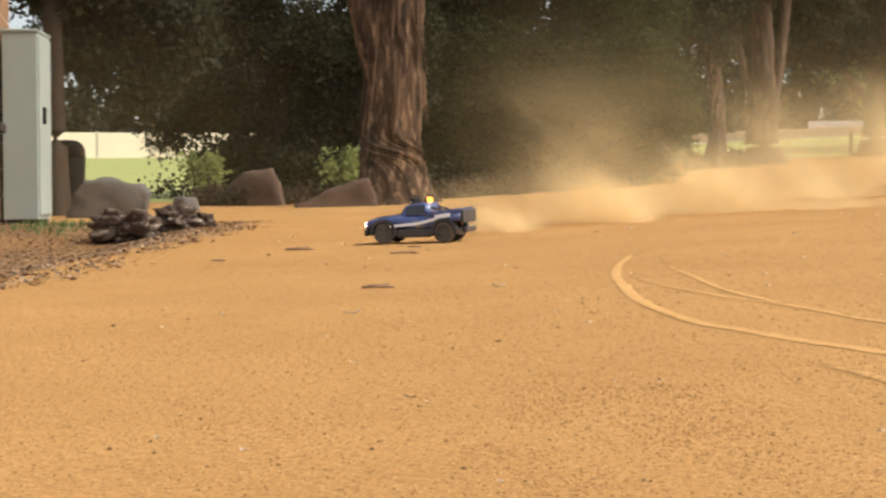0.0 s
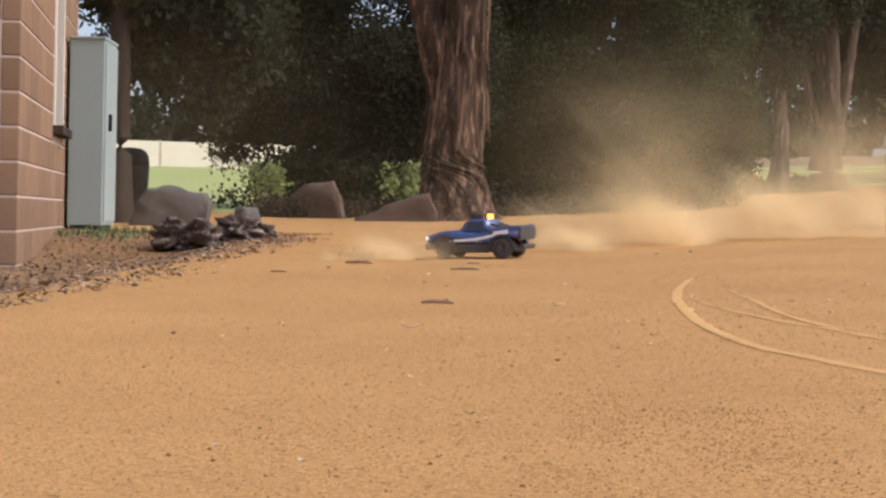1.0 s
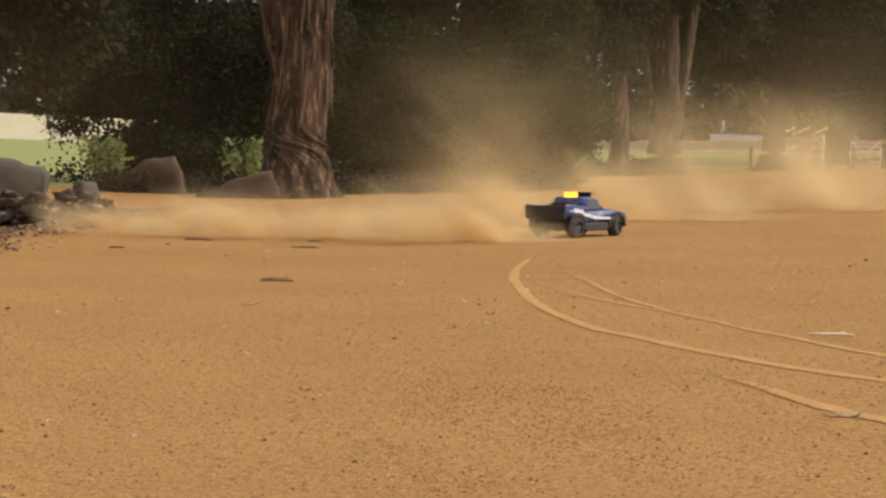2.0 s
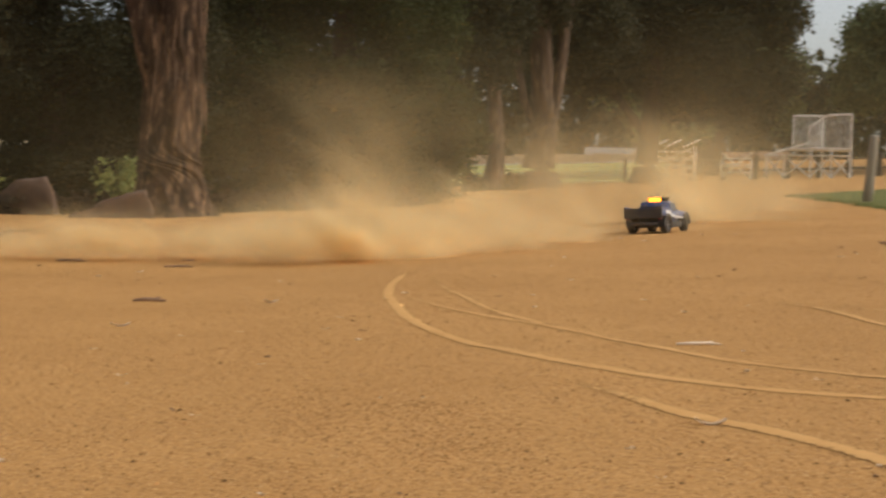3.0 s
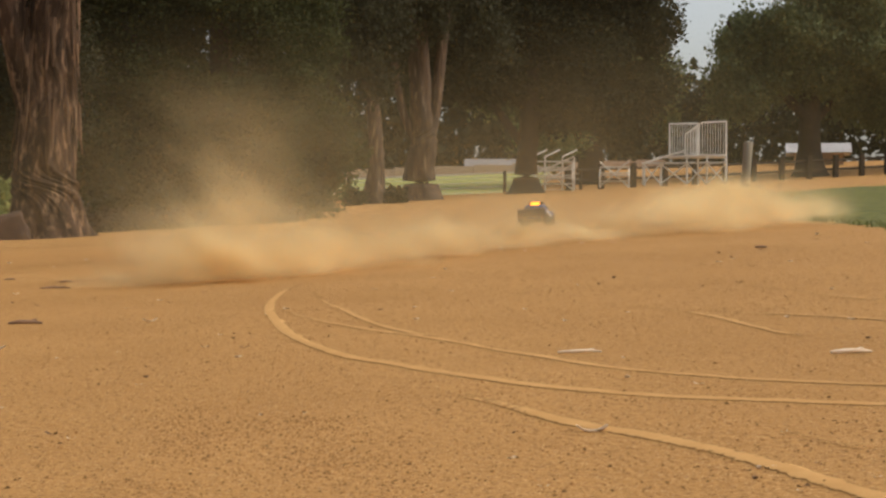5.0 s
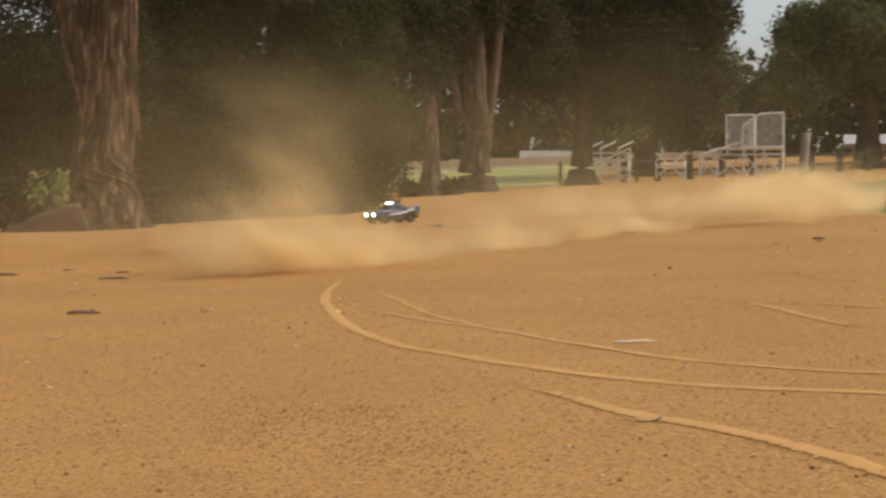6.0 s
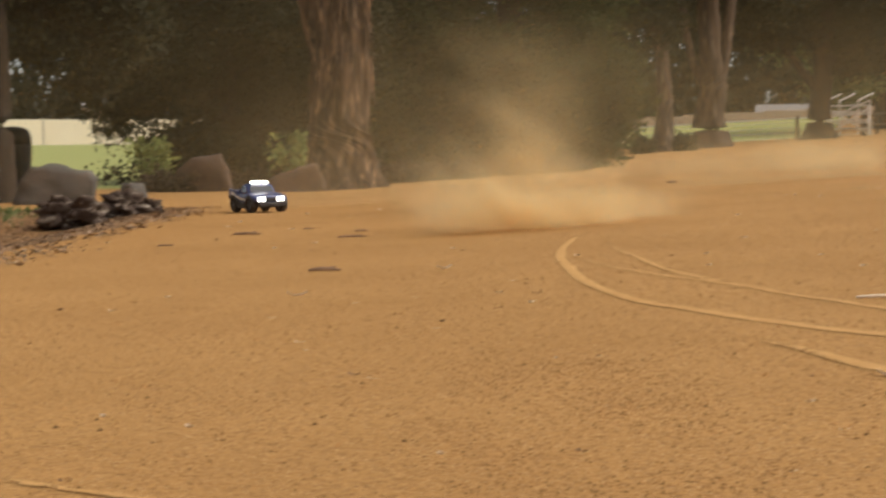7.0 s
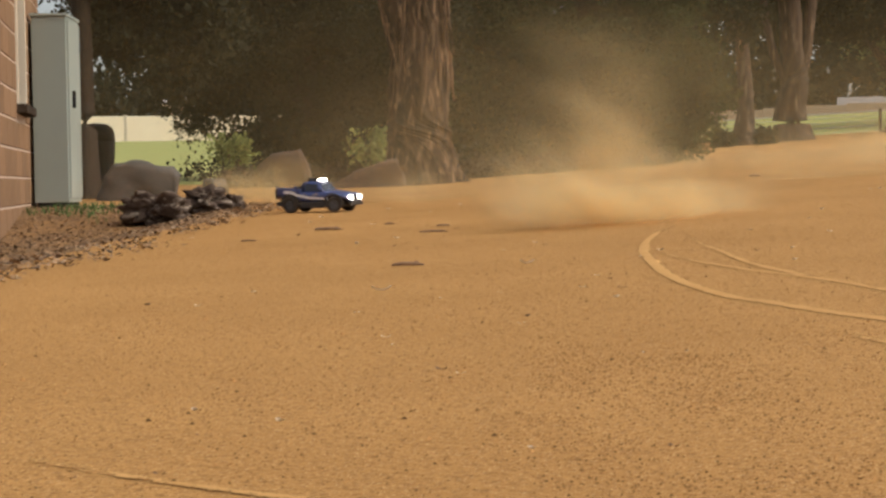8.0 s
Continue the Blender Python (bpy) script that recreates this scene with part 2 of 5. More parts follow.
MESHWIRE = material("fence_wire", (0.42, 0.40, 0.36), 0.6, metal=0.4)
HOUSEWALL = material("far_brick_wall", (0.40, 0.29, 0.21), 0.9, second=(0.34, 0.24, 0.17), scale=2)
HOUSEROOF_DULL = material("dull_roof", (0.24, 0.22, 0.20), 0.8, second=(0.2, 0.18, 0.16), scale=1.5)
HOUSEROOF = material("pale_metal_roof", (0.46, 0.44, 0.42), 0.5, second=(0.38, 0.36, 0.34), scale=1.5)
CREAMWALL = material("cream_fence_panel", (0.88, 0.77, 0.58), 0.8, second=(0.82, 0.7, 0.52), scale=0.8)
BLUE = material("blue_body_paint", (0.025, 0.050, 0.185), 0.36, second=(0.055, 0.075, 0.18), scale=8, coat=0.6, fine=(0.30, 0.22, 0.14), fine_scale=30, fine_amount=0.06)
STRIPE = material("white_decal", (0.7, 0.7, 0.7), 0.4)
BLACKTRIM = material("black_body_trim", (0.02, 0.02, 0.024), 0.5, second=(0.05, 0.04, 0.03), scale=15)
RUBBER = material("dusty_rubber", (0.03, 0.026, 0.022), 0.9, second=(0.09, 0.065, 0.045), scale=20)
RIM = material("black_chrome_rim", (0.12, 0.12, 0.12), 0.3, metal=0.8)
LED_WHITE = material("lit_white_leds", (0.9, 0.9, 0.9), 0.3, glow=((1.0, 0.97, 0.9), 9.0))
LED_AMBER = material("lit_amber_leds", (0.9, 0.4, 0.05), 0.3, glow=((1.0, 0.30, 0.02), 3.6))
LED_RED = material("dark_red_lens", (0.25, 0.02, 0.015), 0.3)


# ---- ground ----
def build_ground():
    angles = []
    a = -180.0
    while a < 180:
        angles.append(a)
        a += 0.6 if -22 < a < 34 else 4.0
    radii = [0.4]
    while radii[-1] < 3000:
        radii.append(radii[-1] * (1.022 if radii[-1] < 30 else 1.05 if radii[-1] < 120 else 1.35))
    verts, faces = [(0, 0, gz(0, 0))], []
    for r in radii:
        for a in angles:
            x, y = r * math.sin(radians(a)), r * math.cos(radians(a))
            z = gz(x, y)
            verts.append((x, y, z))
    n = len(angles)
    for i in range(n):
        faces.append((0, 1 + (i + 1) % n, 1 + i))
    for k in range(len(radii) - 1):
        for i in range(n):
            p, q = 1 + k * n + i, 1 + k * n + (i + 1) % n
            faces.append((p, q, q + n, p + n))
    me = mesh_from("ground", verts, faces, True)
    me.materials.append(DIRT)
    return tagged(new("ground", me), "dry orange-brown dirt yard, loose and gravelly", "ground", kind="structure")


def sheet(name, inside, x0, x1, y0, y1, step, mat, lift, label, category, kind="structure", thick=0.03):
    """A sheet over the ground where inside(x, y) > 0, sinking into it at its rim."""
    nx, ny = int((x1 - x0) / step) + 1, int((y1 - y0) / step) + 1
    verts, faces, ids = [], [], {}
    def vid(i, j):
        if (i, j) not in ids:
            x, y = x0 + i * step, y0 + j * step
            v = inside(x, y)
            ids[i, j] = len(verts)
            verts.append((x, y, gz(x, y) + lift - thick * (1 - smooth(0.0, 1.0, v)) + 0.3 * thick * noise.noise(Vector((x * 4, y * 4, 1)))))
        return ids[i, j]
    for i in range(nx):
        for j in range(ny):
            if inside(x0 + (i + 0.5) * step, y0 + (j + 0.5) * step) > -0.3:
                faces.append((vid(i, j), vid(i + 1, j), vid(i + 1, j + 1), vid(i, j + 1)))
    me = mesh_from(name, verts, faces, True)
    me.materials.append(mat)
    return tagged(new(name, me), label, category, kind=kind)


ground = build_ground()


def in_lawn(x, y):
    w = 0.6 * noise.noise(Vector((x * 0.5, y * 0.5, 0)))
    return min(-x / max(y, 1) * 40 - 1.2, (y - 22.5 + w) / 1.0, (78 - y) / 2)


def in_lawn_far(x, y):
    return min((y - 61) / 1.5, (92 - y) / 2, (x - 4) / 2, (0.30 * y - x) / 2)


def in_verge(x, y):
    """The green verge: its edge runs from the yard's near east side to the bollard."""
    w = 0.35 * noise.noise(Vector((x * 0.9, y * 0.9, 5))) + 0.12 * noise.noise(Vector((x * 4, y * 4, 5)))
    near = (x - (4.10 + (y - 8.1) * 0.285)) * 1.6 + w
    far = (26.0 + (x - 8.4) * 1.15 - y) * 0.7 + w
    return min(near, far)


def in_bed(x, y):
    w = 0.16 * noise.noise(Vector((x * 1.7, y * 1.7, 9))) + 0.08 * noise.noise(Vector((x * 6, y * 6, 9)))
    return min((-1.17 + 0.10 * smooth(7.0, 8.6, y) - x + w) * 3.0, (12.2 - y + w) * 2, (y - 3.4) * 2)


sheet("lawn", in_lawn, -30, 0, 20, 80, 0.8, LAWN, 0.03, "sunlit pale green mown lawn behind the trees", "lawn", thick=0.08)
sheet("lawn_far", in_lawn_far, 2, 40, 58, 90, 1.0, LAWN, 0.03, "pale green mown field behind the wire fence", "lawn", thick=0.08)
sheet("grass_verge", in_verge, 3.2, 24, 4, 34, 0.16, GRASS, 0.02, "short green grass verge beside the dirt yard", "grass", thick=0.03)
sheet("litter_bed", in_bed, -3.4, -0.6, 3.2, 13, 0.05, MULCH, 0.012, "dark leaf litter along the block wall", "leaf litter", kind="stuff", thick=0.03)


# ---- block building ----
WALL_A, WALL_B = Vector((-2.434, 9.0, 0)), Vector((-3.09, 13.06, 0))
COURSE, BLOCK_L = 0.186, 0.39


def build_wall():
    along = (WALL_B - WALL_A).normalized()
    length = (WALL_B - WALL_A).length
    base, top = -0.2, 3.0
    yaw = math.atan2(along.y, along.x)
    wall = thing("wall_east", Matrix.Translation((WALL_A.x, WALL_A.y, base)) @ Matrix.Rotation(yaw, 4, "Z"), "brown split concrete block wall with pale joints", "wall", kind="structure")
    thick = 0.2
    # the wall's local x runs along its east face, local y into the building
    hole = (2.05, 2.75, 1.0, 2.3)  # window opening
    def core(x0, x1, z0, z1, y0=0.006, y1=thick):
        return box(x1 - x0, y1 - y0, z1 - z0, ((x0 + x1) / 2, (y0 + y1) / 2, (z0 + z1) / 2))
    part("mortar_core", join(core(0.006, hole[0], 0, top - base), core(hole[1], length, 0, top - base), core(hole[0], hole[1], 0, hole[2]),
                             core(hole[0], hole[1], hole[3], top - base)), MORTAR, wall)
    south = thing("wall_south", Matrix.Translation((WALL_A.x, WALL_A.y, base)) @ Matrix.Rotation(yaw, 4, "Z"), "brown concrete block end wall with pale joints", "wall", kind="structure")
    part("mortar_core", core(0.006, thick, 0, top - base, thick, 4.2), MORTAR, south)
    meshes = {}
    def block(parent, x0, x1, y0, y1, z):
        key = (round(x1 - x0, 3), round(y1 - y0, 3))
        if key not in meshes:
            bm = box(key[0], key[1], COURSE - 0.012, bevel=0.006, segments=1)
            for v in bm.verts:
                v.co += Vector((0, 0, 0.002 * noise.noise(v.co * 30)))
            me = bpy.data.meshes.new("block")
            bm.to_mesh(me)
            bm.free()
            me.materials.append(BLOCK)
            meshes[key] = me
        ob = new("block", meshes[key])
        ob.parent = parent
        ob.location = ((x0 + x1) / 2, (y0 + y1) / 2, z + COURSE / 2)
    rows = int((top - base) / COURSE)
    for k in range(rows):
        z = k * COURSE
        x = 0.0 if k % 2 else -BLOCK_L / 2
        while x < length - 0.02:
            a, b = max(x, 0.0) + 0.006 * (x > 0), min(x + BLOCK_L, length) - 0.006
            for p, q in ((a, min(b, hole[0] - 0.004)), (max(a, hole[1] + 0.004), b)) if hole[2] - COURSE * 0.6 < z < hole[3] else ((a, b),):
                if q - p > 0.04:
                    block(wall, p, q, 0.0, 0.1, z)
            x += BLOCK_L
        y = 0.1 + (0.0 if k % 2 else BLOCK_L / 2)
        block(south, 0.0, 0.1, 0.106, y, z) if y > 0.2 else None
        while y < 4.0:
            block(south, 0.0, 0.1, y + 0.006 + (0.1 if y < 0.2 else 0), min(y + BLOCK_L, 4.2) - 0.006, z)
            y += BLOCK_L
    win = tagged(new("window_1"), "narrow window with cream frame and dark glass", "window", kind="structure")
    win.matrix_world = wall.matrix_world.copy()
    h0, h1, z0, z1 = hole
    part("window_frame", join(box(0.05, 0.06, z1 - z0, (h0 + 0.025, 0.02, (z0 + z1) / 2), 0.004), box(0.05, 0.06, z1 - z0, (h1 - 0.025, 0.02, (z0 + z1) / 2), 0.004),
                              box(h1 - h0 - 0.1, 0.06, 0.05, ((h0 + h1) / 2, 0.02, z1 - 0.025), 0.004)), CREAM, win, "cream painted timber frame")
    part("pane", box(h1 - h0 - 0.1, 0.012, z1 - z0 - 0.11, ((h0 + h1) / 2, 0.06, (z0 + z1) / 2)), GLASS, win, "dark reflecting glass")
    part("window_sill", box(h1 - h0 + 0.06, 0.13, 0.06, ((h0 + h1) / 2, -0.005, z0 + 0.01), 0.008), BARK_DARK, win, "dark sill")
    # plain closing walls and roof, out of view
    back = box(length, 0.2, top - base, (length / 2, 4.3, (top - base) / 2))
    far = box(0.2, 4.0, top - base, (length - 0.1, 2.2, (top - base) / 2))
    ob = part("wall_back", join(back, far), BLOCK, None)
    ob.matrix_world = wall.matrix_world.copy()
    tagged(ob, "plain block back walls of the small building", "wall", kind="structure")
    roof = part("roof", box(length + 0.5, 4.9, 0.12, (length / 2, 2.2, top - base + 0.07), 0.02), HOUSEROOF, None)
    roof.matrix_world = wall.matrix_world.copy()
    tagged(roof, "flat pale sheet roof of the block building", "roof", kind="structure")


def build_cabinet():
    a, yaw = Vector((-2.900, 12.02)), radians(2.6)
    w, d, h = 0.245, 0.52, 1.325
    z = gz(-2.8, 12.3) - 0.02
    cab = thing("electrical_cabinet", Matrix.Translation((a.x, a.y, z)) @ Matrix.Rotation(yaw, 4, "Z"), "tall grey-green metal electrical cabinet on a dark plinth", "cabinet")
    part("plinth", box(w - 0.03, d - 0.03, 0.07, (w / 2, d / 2, 0.025), 0.004), DARKMETAL, cab, "dark recessed plinth")
    part("body", box(w, d, h, (w / 2, d / 2, 0.06 + h / 2), 0.006), CABINET, cab)
    part("lid", box(w + 0.02, d + 0.03, 0.02, (w / 2, d / 2, h + 0.068), 0.006), CABINET, cab)
    door = part("door", box(0.014, d - 0.05, h - 0.06, (w + 0.006, d / 2, 0.06 + h / 2), 0.004), CABINET, cab)
    part("lock", box(0.022, 0.05, 0.12, (w + 0.022, 0.16, 0.80), 0.006), BLACK, door, "black lock handle")
    for hz in (0.3, 1.15):
        part("hinge", rod((w + 0.014, d - 0.03, hz), (w + 0.014, d - 0.03, hz + 0.08), 0.008), DARKMETAL, door)


build_wall()
build_cabinet()


# ---- plants ----
def foliage_mesh(name, blobs, count, size, seed, mat, droop=0.3, clump=14, spread=0.22, lobes=0):
    """Leaves in clumps, spread through ellipsoids (x, y, z, rx, ry, rz), denser towards their skins."""
    rng = np.random.default_rng(seed)
    if lobes:  # each mass breaks up into rounded boughs
        small = []
        for x, y, z, rx, ry, rz in blobs:
            for k in range(lobes):
                d = rng.normal(size=3)
                d /= np.linalg.norm(d)
                k = rng.uniform(0.30, 0.48)
                small.append((x + d[0] * rx * 0.72, y + d[1] * ry * 0.72, z + d[2] * rz * 0.72, rx * k, ry * k, rz * k * 0.8))
            small.append((x, y, z, rx * 0.72, ry * 0.72, rz * 0.72))
        blobs = small
    vol = np.array([b[3] * b[4] * b[5] for b in blobs]) ** 0.75
    pick = rng.choice(len(blobs), size=count // clump, p=vol / vol.sum())
    bl = np.array(blobs)[pick]
    d = rng.normal(size=(len(pick), 3))
    d /= np.linalg.norm(d, axis=1, keepdims=True)
    rad = rng.random(len(pick)) ** 0.42
    centre = bl[:, :3] + d * rad[:, None] * bl[:, 3:]
    c = np.repeat(centre, clump, 0) + rng.normal(size=(len(pick) * clump, 3)) * spread
    n = len(c)
    ax = rng.normal(size=(n, 3))
    ax[:, 2] -= droop
    ax /= np.linalg.norm(ax, axis=1, keepdims=True)
    si = np.cross(ax, rng.normal(size=(n, 3)))
    si /= np.linalg.norm(si, axis=1, keepdims=True) + 1e-9
    up = np.cross(ax, si)
    L = size * rng.uniform(0.6, 1.4, n)[:, None]
    W = L * rng.uniform(0.22, 0.42, n)[:, None]
    v = np.stack([c - ax * L * 0.5, c + si * W + up * W * 0.3, c + ax * L * 0.5, c - si * W + up * W * 0.3], 1).reshape(-1, 3)
    me = bpy.data.meshes.new(name)
    me.vertices.add(4 * n)
    me.vertices.foreach_set("co", v.ravel())
    me.loops.add(4 * n)
    me.loops.foreach_set("vertex_index", np.arange(4 * n, dtype=np.int32))
    me.polygons.add(n)
    me.polygons.foreach_set("loop_start", np.arange(0, 4 * n, 4, dtype=np.int32))
    me.update(calc_edges=True)
    me.validate()
    me.materials.append(mat)
    return me


def limb(points, radii, seed, sides=14, ridges=0.10, flare=0.0, steps=10, grooves=0.0):
    """A tapered limb along a bent line, with ridged bark."""
    pts = [Vector(p) for p in points]
    fine, fr = [], []
    for i in range(len(pts) - 1):
        p0, p1, p2, p3 = pts[max(i - 1, 0)], pts[i], pts[i + 1], pts[min(i + 2, len(pts) - 1)]
        for k in range(steps):
            t = k / steps
            fine.append(0.5 * (2 * p1 + (p2 - p0) * t + (2 * p0 - 5 * p1 + 4 * p2 - p3) * t * t + (3 * p1 - p0 - 3 * p2 + p3) * t ** 3))
            fr.append(radii[i] * (1 - t) + radii[i + 1] * t)
    fine.append(pts[-1])
    fr.append(radii[-1])
    rings = []
    for i, (p, r) in enumerate(zip(fine, fr)):
        d = (fine[min(i + 1, len(fine) - 1)] - fine[max(i - 1, 0)]).normalized()
        q = d.to_track_quat("Z", "Y")
        ring = []
        for s in range(sides):
            a = 2 * math.pi * s / sides
            u = Vector((math.cos(a), math.sin(a), 0))
            k = 1 + ridges * noise.noise(Vector((u.x * 2.2 + seed, u.y * 2.2, p.z * 0.9))) + 0.5 * ridges * noise.noise(Vector((u.x * 6 + seed, u.y * 6, p.z * 2.5)))
            if grooves:  # long plates of bark parted by furrows
                g = noise.noise(Vector((u.x * 7 + seed, u.y * 7, p.z * 0.35)))
                f = noise.noise(Vector((u.x * 20 + seed, u.y * 20, p.z * 0.9)))
                k += grooves * (0.5 - 2.2 * abs(g)) + 0.5 * grooves * (0.3 - 1.6 * abs(f))
            k += flare * max(0.0, 1 - i / (0.8 * steps)) ** 2 * (1 + 0.5 * math.sin(3 * a + seed))
            ring.append(p + q @ (u * r * k))
        rings.append(ring)
    return loft(rings)


def tree(name, x, y, trunk, radii, limbs, crown, label, bark, leaves, count, size, seed, flare=0.5, sides=20, ridges=0.1, sink=0.1, spread=0.22, droop=0.3, grooves=0.0, steps=10):
    """trunk and limbs: bent lines from the tree's foot; crown: ellipsoids about it."""
    t = thing(name, Matrix.Translation((x, y, gz(x, y))), label, "tree")
    pts = [(trunk[0][0], trunk[0][1], trunk[0][2] - sink)] + list(trunk[1:])
    part("trunk", limb(pts, radii, seed, sides, ridges, flare, steps, grooves), bark, t, shade=True)
    for k, (line, r) in enumerate(limbs):
        part("limb", limb(line, r, seed + k + 1, 10 if not grooves else 48, 0.08, 0.0, 10 if not grooves else 24, grooves), bark, t, shade=True)
    if crown:
        ob = new("crown", foliage_mesh("crown", crown, count, size, seed, leaves, droop, spread=spread * 0.7, lobes=13))
        ob.parent = t
    return t


def build_trees():
    # the great eucalypt behind the yard
    gum = tree("eucalypt", -0.24, 19.2, [(0, 0, 0), (-0.01, 0, 0.8), (0.03, 0.05, 1.7), (0.08, 0.1, 3.2), (0.1, 0.3, 6.5), (0.2, 0.5, 10)],
         [0.42, 0.335, 0.285, 0.235, 0.2, 0.12],
         [([(-0.05, 0.02, 0.9), (-0.17, 0.04, 1.7), (-0.42, 0.1, 2.7), (-1.3, 0.5, 6.0), (-2.2, 0.6, 8.5)], [0.22, 0.21, 0.19, 0.10, 0.03]), ([(0, 0.2, 4.5), (1.0, 0.2, 6.2), (2.2, 0, 8.6)], [0.13, 0.1, 0.03])],
         [(-2.0, 0.8, 8.6, 1.8, 1.8, 1.3), (1.9, 0.3, 8.8, 1.9, 1.8, 1.4), (0.1, 0.4, 10.5, 2.3, 2.2, 1.5), (-0.6, 2.2, 7.2, 2.0, 1.4, 1.6)],
         "huge eucalypt with shaggy brown peeling bark", BARK, LEAF_DARK, 9000, 0.17, 3, flare=0.52, sides=110, ridges=0.14, grooves=0.065, steps=34)
    rnd = random.Random(77)
    for k in range(40):  # loose strips that hang and curl off the trunk
        a, z, long = rnd.uniform(math.pi, 2 * math.pi), rnd.uniform(0.7, 3.0), rnd.uniform(0.3, 0.9)
        wide, out = rnd.uniform(0.012, 0.035), rnd.uniform(0.0, 0.05)
        rings = []
        for i in range(8):
            f = i / 7
            h = z + long * (1 - f)
            r = 0.40 - 0.045 * min(h, 3.2) + 0.012 + out * f ** 3
            c = Vector((math.cos(a) * r + 0.025 * h, math.sin(a) * r, h))
            e = Vector((-math.sin(a), math.cos(a), 0)) * wide * (1 - 0.6 * f) + Vector((math.cos(a), math.sin(a), 0)) * 0.012 * math.sin(4 * f + k)
            n = Vector((math.cos(a), math.sin(a), 0)) * 0.005
            rings.append([c - e, c + n * 2, c + e, c - n])
        part("bark_strip", loft(rings), BARK_STRIP, gum)
    # dense dark evergreen behind the boulders
    tree("evergreen", -2.1, 24.6, [(0, 0, 0), (0.1, 0, 1.5), (0, 0.1, 4.0), (0.1, 0, 7)], [0.3, 0.22, 0.16, 0.05],
         [([(0, 0, 1.1), (-1.0, 0, 1.9), (-2.6, 0.2, 2.4)], [0.1, 0.07, 0.02]), ([(0, 0, 1.4), (1.0, 0, 2.2), (2.2, 0.2, 3.0)], [0.1, 0.07, 0.02])],
         [(0.2, 0, 1.6, 1.75, 1.2, 1.35), (-1.0, 0.3, 2.5, 1.7, 1.3, 1.1), (-2.3, 0.4, 2.6, 1.1, 1.1, 1.0), (1.5, 0.4, 2.2, 1.1, 1.2, 1.5), (0.2, 0.4, 3.8, 2.9, 1.8, 1.4),
          (-1.35, -0.2, 1.2, 0.55, 0.6, 0.55), (0.3, 0, 0.6, 1.5, 0.9, 0.5), (0.3, -0.2, 0.2, 1.9, 0.6, 0.3), (0, 0.3, 5.8, 2.2, 1.8, 1.6)],
         "dense dark evergreen tree with foliage down to the ground", BARK_DARK, LEAF_DARK, 230000, 0.066, 11, spread=0.15)
    # dark trunk and overhanging boughs beside the cabinet
    tree("shade_tree", -3.20, 15.2, [(0, 0, 0), (0.0, 0, 1.2), (-0.04, 0, 2.6), (-0.1, 0.2, 5.5)], [0.11, 0.085, 0.08, 0.05],
         [([(0, 0, 1.75), (0.5, 0, 2.1), (1.1, 0, 2.2)], [0.045, 0.035, 0.01])],
         [(0.0, 0.3, 2.15, 0.5, 0.6, 0.32), (0.7, 0.4, 2.3, 0.55, 0.6, 0.35), (-0.9, 0.5, 3.2, 1.0, 0.9, 0.9), (0.2, 0.4, 4.6, 1.5, 1.3, 1.0), (0.3, 0.3, 1.45, 0.34, 0.4, 0.2), (0.75, 0.3, 1.25, 0.36, 0.4, 0.26), (1.1, 0.3, 1.75, 0.5, 0.4, 0.4), (0.3, 0.3, 1.9, 0.5, 0.4, 0.4)],
         "slender dark tree with boughs hanging over the lawn", BARK_DARK, LEAF_DARK, 34000, 0.085, 17, spread=0.12)
    # olive tree right of the eucalypt
    tree("olive_tree", 2.3, 26.6, [(0, 0, 0), (0.05, 0, 1.6), (0, 0.1, 4.4), (0.1, 0, 8)], [0.28, 0.2, 0.15, 0.04],
         [([(0, 0, 1.5), (-1.1, 0, 2.6), (-2.2, 0.2, 4.0)], [0.1, 0.07, 0.02]), ([(0, 0, 1.6), (1.0, 0, 2.8), (1.9, 0.2, 4.2)], [0.1, 0.07, 0.02])],
         [(-1.2, 0, 1.7, 1.5, 1.2, 1.6), (0.5, -0.2, 1.5, 1.35, 1.2, 1.35), (1.35, 0, 1.2, 0.8, 0.9, 1.0), (-0.6, 0.3, 3.6, 2.5, 1.6, 1.4), (0.9, 0.2, 2.9, 1.0, 1.2, 1.2),
          (0.1, 0, 0.5, 1.9, 0.9, 0.55), (-0.3, -0.3, 0.15, 2.5, 0.6, 0.32), (0.0, -0.3, 0.2, 2.2, 0.6, 0.35), (0, 0.3, 5.8, 2.3, 1.8, 1.8), (0.5, 0.2, 7.6, 1.5, 1.4, 1.3), (-2.6, 0.6, 1.6, 1.0, 1.0, 1.6), (-1.2, 0.5, 3.4, 1.3, 1.0, 1.1), (-2.1, 0.6, 4.3, 1.3, 1.0, 1.1), (-2.3, 0.8, 3.2, 1.1, 0.9, 1.0)],
         "dense olive-green tree with foliage down to the ground", BARK_DARK, LEAF_OLIVE, 270000, 0.066, 23, spread=0.16)
